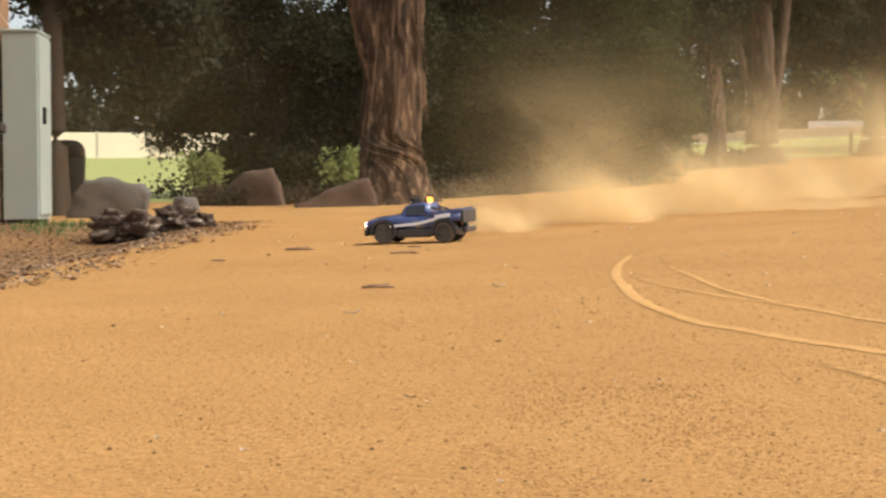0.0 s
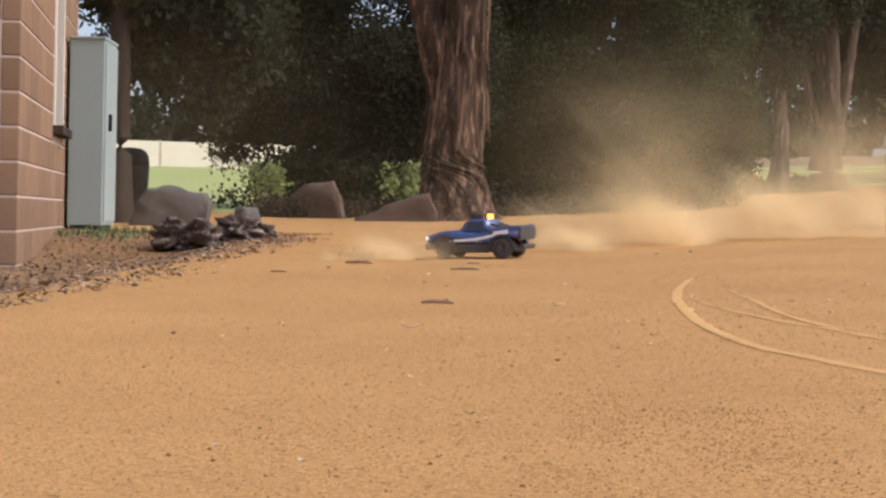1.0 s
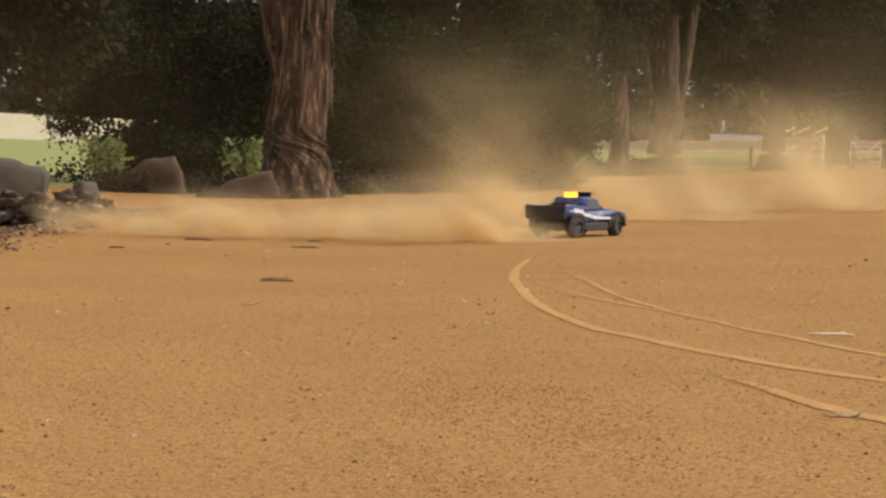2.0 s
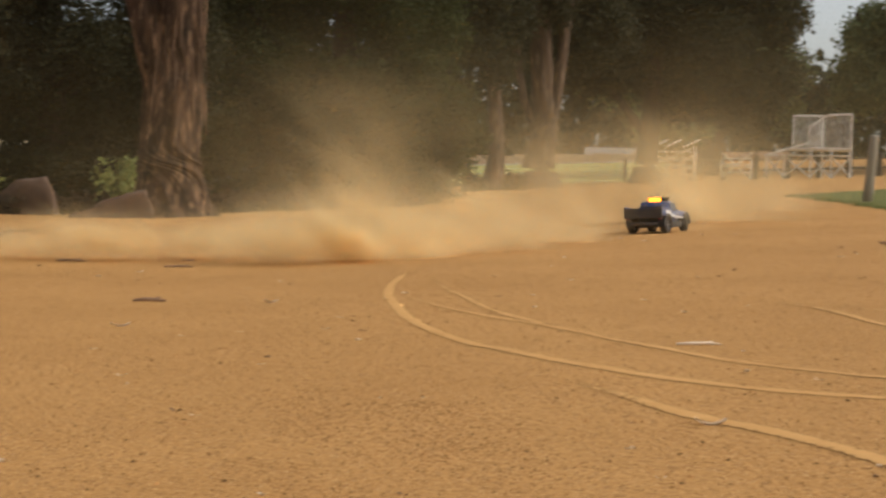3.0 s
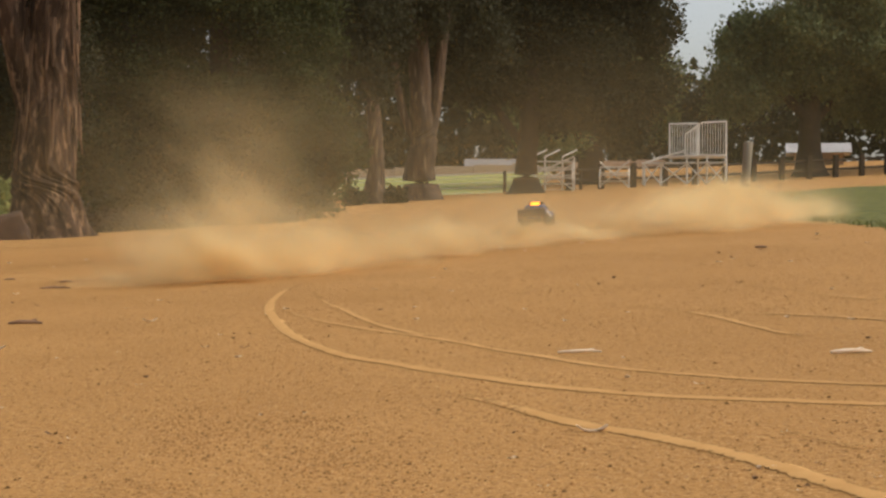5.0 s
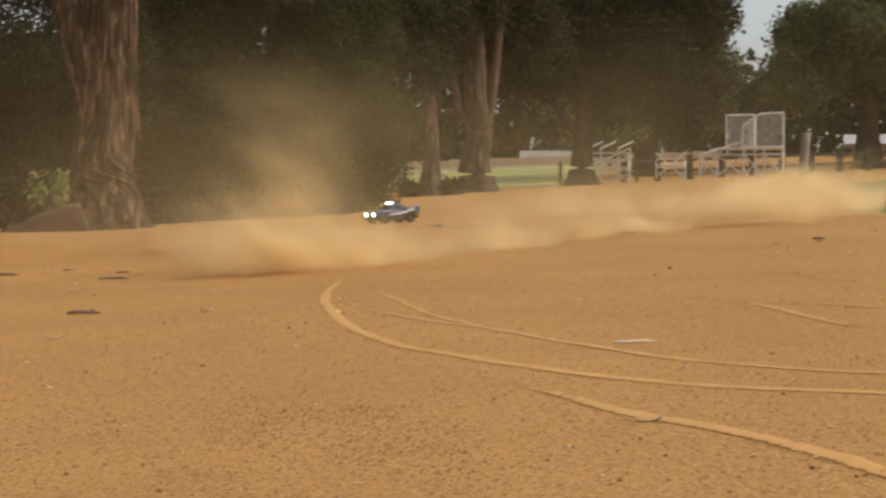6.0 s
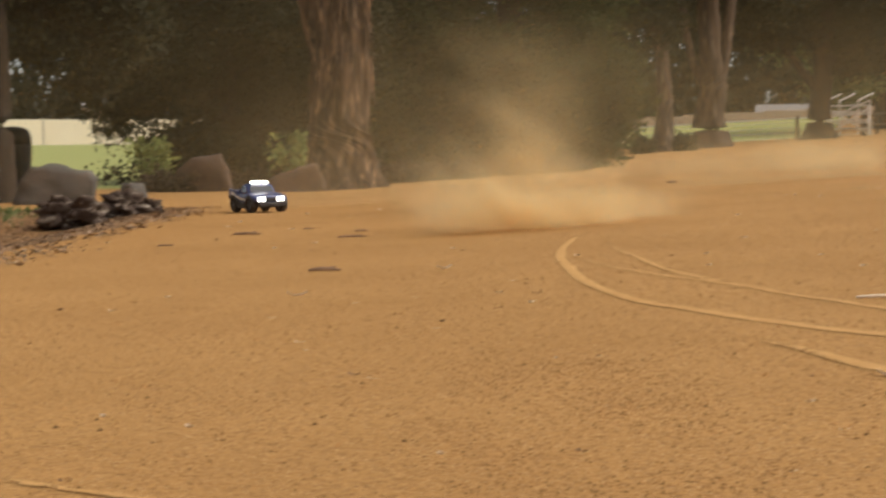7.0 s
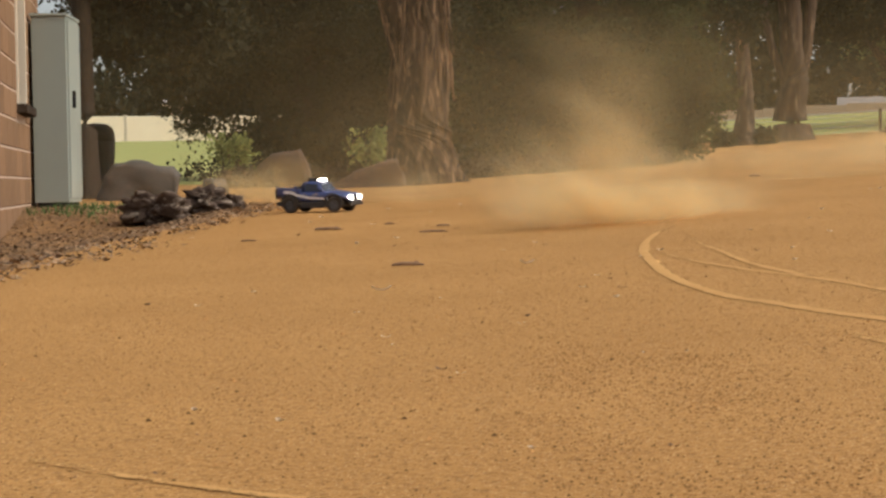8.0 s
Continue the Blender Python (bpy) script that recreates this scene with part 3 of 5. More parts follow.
    # paler gum trees by the far track
    tree("gum_tree", 7.95, 44.5, [(0, 0, 0), (0.05, 0, 1.5), (-0.05, 0.1, 3.2), (0.1, 0.2, 6.5), (0, 0.3, 10)], [0.30, 0.19, 0.17, 0.14, 0.07],
         [([(0.05, 0, 2.6), (-0.7, 0.1, 4.4), (-1.7, 0.4, 7.0)], [0.12, 0.1, 0.04])],
         [(-1.8, 0.5, 7.4, 1.9, 1.6, 1.6), (0.3, 0.5, 8.4, 2.2, 1.8, 1.9), (-0.4, 0.8, 5.4, 1.4, 1.3, 0.8), (-0.5, -0.3, 4.4, 0.75, 0.7, 1.5), (0.35, 0.2, 4.6, 0.7, 0.6, 1.3), (-1.2, 0.4, 4.9, 0.6, 0.6, 1.0), (0.0, -0.2, 3.2, 0.4, 0.4, 0.6)], "gum tree with a pale scarred trunk", BARK_PALE, LEAF_DARK, 42000, 0.14, 29, sides=28, spread=0.3, droop=1.4, ridges=0.22, grooves=0.05)
    tree("gum_tree", 9.7, 47.0, [(0, 0, 0), (0, 0, 0.9), (0.1, 0, 1.9), (0.0, 0.1, 4.0), (-0.1, 0.2, 9.5)], [0.52, 0.40, 0.36, 0.3, 0.1],
         [([(0.15, 0, 1.4), (0.42, 0, 2.6), (0.72, 0.1, 5.0), (1.2, 0.4, 9.0)], [0.2, 0.17, 0.15, 0.05]), ([(-0.05, 0, 1.5), (-0.55, 0, 2.7), (-0.95, 0.2, 5.4), (-1.6, 0.4, 8.5)], [0.15, 0.11, 0.09, 0.04])],
         [(-1.7, 0.6, 7.4, 1.6, 1.5, 1.3), (1.3, 0.5, 8.2, 2.2, 1.8, 1.7), (0, 0.6, 9.8, 2.4, 2.0, 1.6), (0.4, 1.2, 5.9, 1.8, 1.2, 0.9), (-0.2, 1.0, 4.9, 1.1, 0.8, 1.0), (1.2, 1.2, 4.4, 1.0, 0.8, 1.2), (-1.2, 0.9, 5.2, 0.8, 0.7, 1.2), (2.0, 1.2, 5.0, 1.0, 0.9, 1.4), (0.2, -0.5, 5.4, 0.8, 0.6, 0.7)], "gum tree forking low into three pale limbs", BARK_PALE, LEAF_DARK, 56000, 0.14, 31, sides=30, spread=0.3, droop=1.4, ridges=0.22, grooves=0.06)
    tree("shade_oak", 14.5, 53.2, [(0, 0, 0), (0, 0, 1.0), (0.1, 0, 2.2), (0.2, 0, 5.0), (0.2, 0, 9)], [0.5, 0.34, 0.33, 0.25, 0.1],
         [([(0, 0, 1.4), (-0.9, 0, 2.6), (-2.4, 0.3, 4.6)], [0.17, 0.13, 0.05]), ([(0.1, 0, 1.8), (1.2, 0, 3.2), (2.8, 0.3, 4.8)], [0.17, 0.13, 0.05])],
         [(-1.9, 0, 4.4, 2.3, 2.0, 1.6), (1.9, 0, 3.9, 2.6, 2.0, 1.9), (2.9, -0.3, 3.3, 1.4, 1.3, 1.2), (0.2, 0.3, 6.6, 3.4, 2.6, 2.2), (-3.6, 0.4, 5.2, 1.6, 1.5, 1.5), (1.2, 0.2, 2.9, 1.2, 1.2, 0.8), (3.7, -0.1, 5.7, 1.6, 1.5, 1.5), (4.3, -0.2, 3.6, 1.0, 1.0, 0.9), (3.4, -0.4, 2.2, 0.8, 0.8, 0.8)],
         "broad shade tree with dark hanging foliage", BARK_DARK, LEAF_DARK, 120000, 0.15, 37, sides=16, spread=0.3)
    tree("park_tree", 21.5, 68.5, [(0, 0, 0), (0, 0, 2), (0, 0, 6), (0, 0, 10)], [0.6, 0.45, 0.35, 0.1],
         [([(0, 0, 2.0), (-2.0, 0, 4.0), (-4.0, 0.3, 6.5)], [0.25, 0.18, 0.06]), ([(0, 0, 2.2), (1.8, 0, 4.2), (3.4, 0.3, 6.0)], [0.25, 0.18, 0.06])],
         [(-1.0, 0, 6.2, 3.2, 2.6, 2.3), (1.5, -0.3, 4.6, 2.4, 2.2, 2.0), (-2.8, 0.2, 8.2, 3.0, 2.6, 2.1), (0.5, 0.3, 8.2, 2.6, 2.4, 1.6), (2.3, 0, 3.0, 1.6, 1.5, 1.2), (-4.2, 0, 5.0, 2.2, 2.0, 2.2), (-2.6, -2.0, 1.8, 1.7, 1.2, 1.4)],
         "tall leafy park tree with dark green crown", BARK_DARK, LEAF_GREEN, 90000, 0.19, 41, sides=14, spread=0.35)
    tree("park_tree", 30.5, 66.5, [(0, 0, 0), (0, 0, 2), (0, 0, 6), (0, 0, 11)], [0.6, 0.45, 0.35, 0.1],
         [([(0, 0, 2.4), (-2.0, 0, 4.2), (-3.6, 0.3, 6.5)], [0.25, 0.18, 0.06]), ([(0, 0, 2.2), (2.0, 0, 4.2), (4.0, 0.3, 6.5)], [0.25, 0.18, 0.06])],
         [(-1.0, 0, 5.2, 2.8, 2.6, 2.4), (2.2, -0.3, 5.4, 3.2, 2.6, 2.2), (1.4, 0.2, 8.4, 3.0, 3.0, 2.4), (-3.0, 0, 3.6, 1.6, 1.6, 1.4), (3.4, 0.2, 3.6, 2.4, 2.0, 1.5)],
         "tall leafy park tree with full green crown", BARK_DARK, LEAF_GREEN, 120000, 0.19, 43, sides=14, spread=0.35)
    tree("park_tree", 38.0, 70.0, [(0, 0, 0), (0, 0, 2), (0, 0, 6), (0, 0, 10)], [0.55, 0.42, 0.33, 0.1], [],
         [(0, 0, 5.8, 3.6, 3.0, 3.0), (-1.0, 0.2, 8.6, 3.0, 2.6, 2.2), (2.4, 0, 4.4, 2.2, 2.2, 1.8)],
         "tall leafy park tree with full green crown", BARK_DARK, LEAF_GREEN, 50000, 0.21, 47, sides=14, spread=0.4)
    # plain far woods that close the view
    blobs = []
    rng = random.Random(5)
    for k in range(46):
        a = radians(-24 + 64 * k / 45)
        r = 118 + rng.uniform(-8, 8)
        x, y = r * math.sin(a), r * math.cos(a)
        blobs.append((x, y, gz(x, y) + rng.uniform(3.0, 4.2), 5.0, 3.0, rng.uniform(3.6, 5.0)))
        if k > 13 and not 30 <= k <= 33:
            blobs.append((x, y, gz(x, y) + rng.uniform(7, 9.5), 4.5, 3.0, rng.uniform(2.6, 3.6)))
    woods = tagged(new("far_woods", foliage_mesh("far_woods", blobs, 60000, 0.75, 51, LEAF_DARK, spread=0.7)), "dark belt of trees beyond the field", "woods", kind="stuff")
    # low dry undergrowth and fallen bark along the trees' feet
    blobs = []
    for k in range(46):
        f = k / 45
        x, y = -2.6 + 5.4 * f + rng.uniform(-0.2, 0.2), 20.4 + 3.6 * f + rng.uniform(-0.5, 0.9)
        blobs.append((x, y, gz(x, y) + 0.03, rng.uniform(0.25, 0.5), 0.35, rng.uniform(0.10, 0.26)))
    tagged(new("undergrowth", foliage_mesh("undergrowth", blobs, 26000, 0.05, 61, LEAF_DEAD, spread=0.06)), "dry brown undergrowth and bark litter beneath the trees", "undergrowth", kind="stuff")
    # sapling and bushes with lit leaves
    for x, y, s, n, leaf in ((-0.86, 21.4, 0.20, 420, 0.085), (-2.75, 22.6, 0.20, 300, 0.075), (-2.98, 22.9, 0.16, 220, 0.07), (-1.08, 20.9, 0.12, 120, 0.06)):
        b = thing("sapling", Matrix.Translation((x, y, gz(x, y))), "small sapling with pale sunlit leaves", "sapling", group="saplings")
        part("stem", limb([(0, 0, -0.05), (0.02, 0, 0.25), (-0.02, 0, 0.6)], [0.018, 0.012, 0.005], x, 6, 0.05, steps=4), BARK_DARK, b)
        ob = new("leaves", foliage_mesh("leaves", [(0, 0, 0.38, s, s, 0.27), (0.06, 0, 0.55, s * 0.7, s * 0.7, 0.15)], n, leaf, int(n + x * 10), LEAF_LIGHT, spread=0.06))
        ob.parent = b
    for x, y, r in ((8.32, 43.5, 0.27), (7.15, 43.0, 0.28)):
        b = thing("round_bush", Matrix.Translation((x, y, gz(x, y))), "small rounded dark bush at the field's edge", "bush", group="bushes")
        ob = new("leaves", foliage_mesh("leaves", [(0, 0, r * 0.6, r, r, r * 0.8)], 1600, 0.12, int(x * 9), LEAF_DARK, spread=0.06))
        ob.parent = b


build_trees()


# ---- boulders, logs, bin ----
def rest(ob_mesh, mat, name, x, y, label, category, turn=0.0, sink=0.0, lean=(0, 0), group=""):
    me = bpy.data.meshes.new(name)
    low = min(v.co.z for v in ob_mesh.verts)
    ob_mesh.to_mesh(me)
    ob_mesh.free()
    me.materials.append(mat)
    me.polygons.foreach_set("use_smooth", [True] * len(me.polygons))
    ob = new(name, me)
    ob.matrix_world = pose(x, y, gz(x, y) - low - sink, lean[0], lean[1], turn)
    return tagged(ob, label, category, group)


def slab(outline, depth, seed, taper=0.8):
    """A split stone: an upright outline (x, z) given depth, narrower at the back, with chipped edges."""
    front = [(x, -depth / 2 + 0.06 * noise.noise(Vector((x * 3, z * 3, seed))), z) for x, z in outline]
    mid = [(x * 1.02, 0.0, z * 1.04) for x, z in outline]
    back = [(x * taper, depth / 2, z * taper) for x, z in outline]
    bm = loft([front, mid, back])
    bmesh.ops.triangulate(bm, faces=bm.faces[:])
    bmesh.ops.subdivide_edges(bm, edges=bm.edges[:], cuts=4, use_grid_fill=True)
    bmesh.ops.smooth_vert(bm, verts=bm.verts[:], factor=0.08, use_axis_x=True, use_axis_y=True, use_axis_z=True)
    for v in bm.verts:
        v.co += v.co.normalized() * (0.035 * noise.noise(v.co * 4 + Vector((seed, 0, 0))) + 0.016 * noise.noise(v.co * 13) + 0.008 * noise.noise(v.co * 30))
    return bm


def build_boulders():
    rest(slab([(-0.33, 0), (0.31, 0), (0.36, 0.24), (0.30, 0.31), (-0.02, 0.36), (-0.17, 0.33), (-0.27, 0.22)], 0.5, 4), STONE, "boulder", -2.64, 14.6, "grey squared boulder with a pale flat top", "boulder", 8, 0.04)
    rest(slab([(-0.36, 0), (0.36, 0), (0.30, 0.30), (0.20, 0.47), (-0.12, 0.42), (-0.30, 0.27)], 0.42, 13), STONE_RED, "boulder", -1.90, 20.4, "reddish upright block of stone beneath the evergreen", "boulder", -6, 0.04)
    rest(slab([(-0.52, 0), (0.42, 0), (0.40, 0.14), (0.30, 0.33), (0.12, 0.31), (-0.20, 0.16), (-0.48, 0.06)], 0.45, 21), STONE_RED, "boulder", -0.82, 18.7, "slanting wedge of split stone beside the great tree", "boulder", 4, 0.04)
    rest(rock(0.34, 0.3, 0.22, 9, 16, 0.5), STONE, "boulder", -2.25, 16.8, "small grey stone at the lawn's edge", "boulder", 30, 0.04)
    for k, (x, y, sx, sy, sz, turn) in enumerate(((-1.77, 10.5, 0.36, 0.32, 0.21, 10), (-1.52, 10.85, 0.30, 0.24, 0.18, -14), (-1.39, 11.15, 0.15, 0.16, 0.11, 40))):
        rest(lump(sx, sy, sz, 20 + k, 0.62, 5, facets=0.5), WOOD_DARK, "tree_stump", x, y, "dark rotten broken stump in leaf litter", "stump", turn, 0.03, group="stumps")
    # black rubbish bin with a rounded back behind the cabinet
    x, y = -3.24, 15.9
    b = thing("rubbish_bin", pose(x, y, gz(x, y), 0, 0, 8), "black plastic bin with a rounded top", "bin")
    ring = []
    rings = []
    for z, s in ((0.0, 0.80), (0.1, 0.86), (0.35, 0.95), (0.52, 1.0), (0.60, 0.97), (0.65, 0.85), (0.68, 0.6), (0.69, 0.25)):
        rings.append([(0.17 * s * math.copysign(abs(math.cos(a)) ** 0.6, math.cos(a)), 0.2 * s * math.copysign(abs(math.sin(a)) ** 0.6, math.sin(a)), z) for a in [2 * math.pi * i / 24 for i in range(24)]])
    part("body", loft(rings[:4]), BLACK, b, shade=True)
    part("lid", loft(rings[3:]), BLACK, b, shade=True)


build_boulders()


# ---- bollard, fence, bleachers, houses ----
def build_bollard():
    x, y = 7.48, 18.04
    t = thing("bollard", pose(x, y, gz(x, y), 0, 5.0, 0), "leaning weathered timber bollard at the verge", "bollard")
    bm = loft([[(0.055 * s * math.cos(a), 0.055 * s * math.sin(a), z) for a in [2 * math.pi * i / 14 for i in range(14)]]
               for z, s in ((-0.15, 1.02), (0.2, 1.0), (0.5, 0.96), (0.74, 0.95), (0.755, 0.85))])
    part("post", bm, WOOD_GREY, t, shade=True)


def build_fences():
    # wire fence along the far field
    f = thing("wire_fence", Matrix.Identity(4), "low wire mesh fence with timber posts along the field", "fence")
    a, b = Vector((4.0, 60.4)), Vector((18.5, 60.2))
    n = 6
    for k in range(n):
        p = a.lerp(b, k / (n - 1))
        z = gz(p.x, p.y)
        part("post", rod((p.x, p.y, z - 0.1), (p.x, p.y, z + 0.82), 0.06, 8), BARK_DARK, f, "dark timber post")
    for h in (0.05, 0.25, 0.42, 0.6, 0.74):
        pts = [(a.lerp(b, k / 20).x, a.lerp(b, k / 20).y, gz(*a.lerp(b, k / 20)) + h) for k in range(21)]
        part("wire", join(*[rod(p, q, 0.012 if h < 0.7 else 0.03, 5) for p, q in zip(pts, pts[1:])]), MESHWIRE, f)
    # post and rail fence behind the bleachers
    g = thing("rail_fence", Matrix.Identity(4), "dark post and rail fence along the far track", "fence")
    a, b = Vector((17.5, 58.5)), Vector((40.5, 68.0))
    n = 17
    for k in range(n):
        p = a.lerp(b, k / (n - 1))
        z = gz(p.x, p.y)
        part("post", box(0.2, 0.2, 1.0, (p.x, p.y, z + 0.42), 0.02), BARK_DARK, g)
        if k:
            q = a.lerp(b, (k - 1) / (n - 1))
            for h in (0.35, 0.72):
                part("rail", rod((q.x, q.y + 0.13, gz(q.x, q.y) + h), (p.x, p.y + 0.13, z + h), 0.045, 6), BARK_DARK, g)
    # grey boundary wall at the top of the field
    w = thing("boundary_wall", Matrix.Identity(4), "low grey-brown boundary wall at the top of the field", "wall")
    for k in range(12):
        x0 = 6 + k * 2.2
        part("panel", box(2.18, 0.12, 0.62, (x0 + 1.1, 89.5, gz(x0 + 1.1, 89.5) + 0.25), 0.01), HOUSEWALL, w)
    # cream panel fence above the lawn
    c = thing("panel_fence", Matrix.Identity(4), "long cream panel fence above the lawn", "fence")
    for k in range(9):
        x0 = -24 + k * 2.2
        z = gz(x0 + 1.1, 69.5)
        part("panel", box(2.16, 0.08, 1.12, (x0 + 1.1, 69.5 + 0.25 * (x0 + 15), z + 0.54), 0.01, Matrix.Rotation(math.atan(0.25), 4, "Z")), CREAMWALL, c)
        part("post", box(0.1, 0.12, 1.2, (x0, 69.5 + 0.25 * (x0 + 13.9), z + 0.55), 0.01), CREAM, c)


def bleacher(x, y, turn, rows, width, high, label):
    """Metal spectator stand: planks on braced frames, and a tall guard of bars behind."""
    s = thing("bleachers", pose(x, y, gz(x, y) + 0.05, 0, 0, turn), label, "bleachers", group="spectator stands")
    rise, run = 0.30, 0.42
    for k in range(rows):
        h = 0.42 + k * rise
        part("seat_plank", box(width, 0.26, 0.045, (0, k * run, h), 0.008), ALU_SEAT, s)
        part("foot_plank", box(width, 0.2, 0.04, (0, k * run + 0.24, h - 0.2), 0.008), ALU_SEAT, s)
    n = 3 if width > 1.5 else 2
    for i in range(n):
        px = -width / 2 + width * i / (n - 1)
        top = 0.38 + (rows - 1) * rise
        legs = [rod((px, 0, 0.0), (px, 0, 0.4), 0.025), rod((px, (rows - 1) * run, 0.0), (px, (rows - 1) * run, top), 0.025),
                rod((px, 0.0, 0.38), (px, (rows - 1) * run, top), 0.025), rod((px, 0.0, 0.02), (px, (rows - 1) * run, 0.02), 0.025)]
        part("frame", join(*legs), ALU, s)
    for i in range(n - 1):
        p, q = -width / 2 + width * i / (n - 1), -width / 2 + width * (i + 1) / (n - 1)
        part("cross_brace", join(rod((p, -0.03, 0.02), (q, -0.03, 0.9), 0.026), rod((p, -0.03, 0.9), (q, -0.03, 0.02), 0.026)), ALU, s)
    if high:
        y1 = (rows - 1) * run + 0.25
        part("guard_rail", join(rod((-width / 2, y1, high), (width / 2, y1, high), 0.03), rod((-width / 2, y1, 0.9), (width / 2, y1, 0.9), 0.03),
                                rod((-width / 2, y1, 0), (-width / 2, y1, high), 0.03), rod((width / 2, y1, 0), (width / 2, y1, high), 0.03)), ALU, s)
        m = int(width / 0.1)
        for i in range(1, m):
            bx = -width / 2 + width * i / m
            part("baluster", rod((bx, y1, 0.9), (bx, y1, high), 0.03, 6), ALU, s)
    return s


def tall_stand(x, y, turn):
    """Braced metal stand: benches, a raised platform, a barred back guard and a side guard with a sloping top."""
    s = thing("bleachers", pose(x, y, gz(x, y) + 0.02, 0, 0, turn), "galvanised bleachers with tall barred guard rails", "bleachers", group="spectator stands")
    posts = (-1.62, -1.02, -0.12, 0.58, 1.23)
    for px in posts:
        top = 0.72 if px < -0.2 else 0.98
        part("frame", join(rod((px, 0, 0), (px, 0, top), 0.028), rod((px, 1.4, 0), (px, 1.4, top), 0.028), rod((px, 0, 0.03), (px, 1.4, 0.03), 0.025), rod((px, 0, top), (px, 1.4, top), 0.025)), ALU, s)
    for p, q in zip(posts, posts[1:]):
        part("cross_brace", join(rod((p, -0.03, 0.03), (q, -0.03, 0.74), 0.027), rod((p, -0.05, 0.74), (q, -0.05, 0.03), 0.027)), ALU, s)
    part("seat_plank", box(1.66, 0.26, 0.05, (-0.85, 0.0, 0.76), 0.008), ALU_SEAT, s)
    part("seat_plank", box(1.3, 0.26, 0.05, (0.6, -0.02, 0.77), 0.008), ALU_SEAT, s)
    part("seat_plank", box(1.2, 0.26, 0.05, (-0.55, 0.5, 0.98), 0.008), ALU_SEAT, s)
    part("platform", box(2.0, 1.2, 0.05, (0.26, 0.7, 1.0), 0.008), ALU_SEAT, s, "raised metal platform")
    part("slope_rail", rod((-1.62, -0.02, 0.76), (-0.18, -0.02, 1.2), 0.028), ALU, s, "sloping side rail")

    def guard(line, depth, low, name, label):
        """A framed panel of bars under the bent top line."""
        bars = [rod((a[0], depth, a[1]), (b[0], depth, b[1]), 0.03) for a, b in zip(line, line[1:])]
        bars += [rod((line[0][0], depth, low), (line[0][0], depth, line[0][1]), 0.03), rod((line[-1][0], depth, 0.0), (line[-1][0], depth, line[-1][1]), 0.03), rod((line[0][0], depth, low), (line[-1][0], depth, low), 0.03)]
        panel = part(name, join(*bars), ALU, s, label)
        for a, b in zip(line, line[1:]):
            n = max(2, int((b[0] - a[0]) / 0.085))
            for i in range(1, n + 1):
                f = i / n
                bx, bz = a[0] + (b[0] - a[0]) * f, a[1] + (b[1] - a[1]) * f
                part("baluster", rod((bx, depth, low), (bx, depth, bz), 0.013, 5), ALU, panel)

    guard(((-0.73, 2.22), (0.27, 2.22)), 1.35, 1.05, "back_guard", "barred back guard")
    guard(((-0.17, 1.75), (0.42, 2.16), (1.23, 2.2)), -0.04, 1.02, "side_guard", "barred side guard with a sloping top")


def build_bleachers():
    tall_stand(21.05, 55.6, -21)
    t = bleacher(16.3, 56.2, -18, 3, 1.3, 0, "smaller galvanised stand with sloping hand rails")
    for px in (-0.75, -0.3, 0.3):
        part("hand_rail", join(rod((px, 0, 0), (px, 0, 1.15), 0.03), rod((px, 0, 1.15), (px + 0.5, 0.3, 1.4), 0.03)), ALU, t)
    part("slope_rail", join(rod((-0.75, -0.05, 0.5), (0.7, -0.05, 1.15), 0.03), rod((0.7, -0.05, 0), (0.7, -0.05, 1.15), 0.03)), ALU, t)
    u = bleacher(18.55, 56.4, -20, 2, 1.0, 0, "low galvanised bench stand")


def house(x, y, turn, w, d, h, label, drop=0.0, roof=None):
    t = thing("house", pose(x, y, gz(x, y) - drop, 0, 0, turn), label, "house", group="far houses")
    part("wall", box(w, d, h, (0, 0, h / 2 - 0.1)), HOUSEWALL, t)
    rise = 0.45
    part("roof", loft([[(-w / 2 - 0.4, -d / 2 - 0.4, h - 0.1), (-w / 2 - 0.4, d / 2 + 0.4, h - 0.1), (-w / 2 - 0.4, 0.05, h + rise), (-w / 2 - 0.4, -0.05, h + rise)],
                       [(w / 2 + 0.4, -d / 2 - 0.4, h - 0.1), (w / 2 + 0.4, d / 2 + 0.4, h - 0.1), (w / 2 + 0.4, 0.05, h + rise), (w / 2 + 0.4, -0.05, h + rise)]]), roof or HOUSEROOF, t, "metal roof")
    for k in range(3):
        wx = -w / 2 + w * (k + 0.5) / 3
        win = part("window", box(w / 7, 0.08, h * 0.38, (wx, -d / 2, h * 0.52), 0.01), CREAM, t)
        part("pane", box(w / 7 - 0.2, 0.04, h * 0.38 - 0.2, (wx, -d / 2 - 0.04, h * 0.52)), GLASS, win)


build_bollard()
build_fences()
build_bleachers()
house(36.8, 79.2, -24, 2.4, 3.0, 1.5, "low brick house with a pale roof beyond the fence", 0.9)
house(23.9, 93.5, -14, 3.2, 4.0, 1.5, "low brick house half hidden behind trees", 0.9, HOUSEROOF_DULL)
house(-12.2, 80.0, 6, 0.9, 3.0, 1.9, "pale building glimpsed past the evergreen")


# ---- litter on the dirt ----
def on_ground(x, y, lift=0.0):
    return (x, y, gz(x, y) + lift)


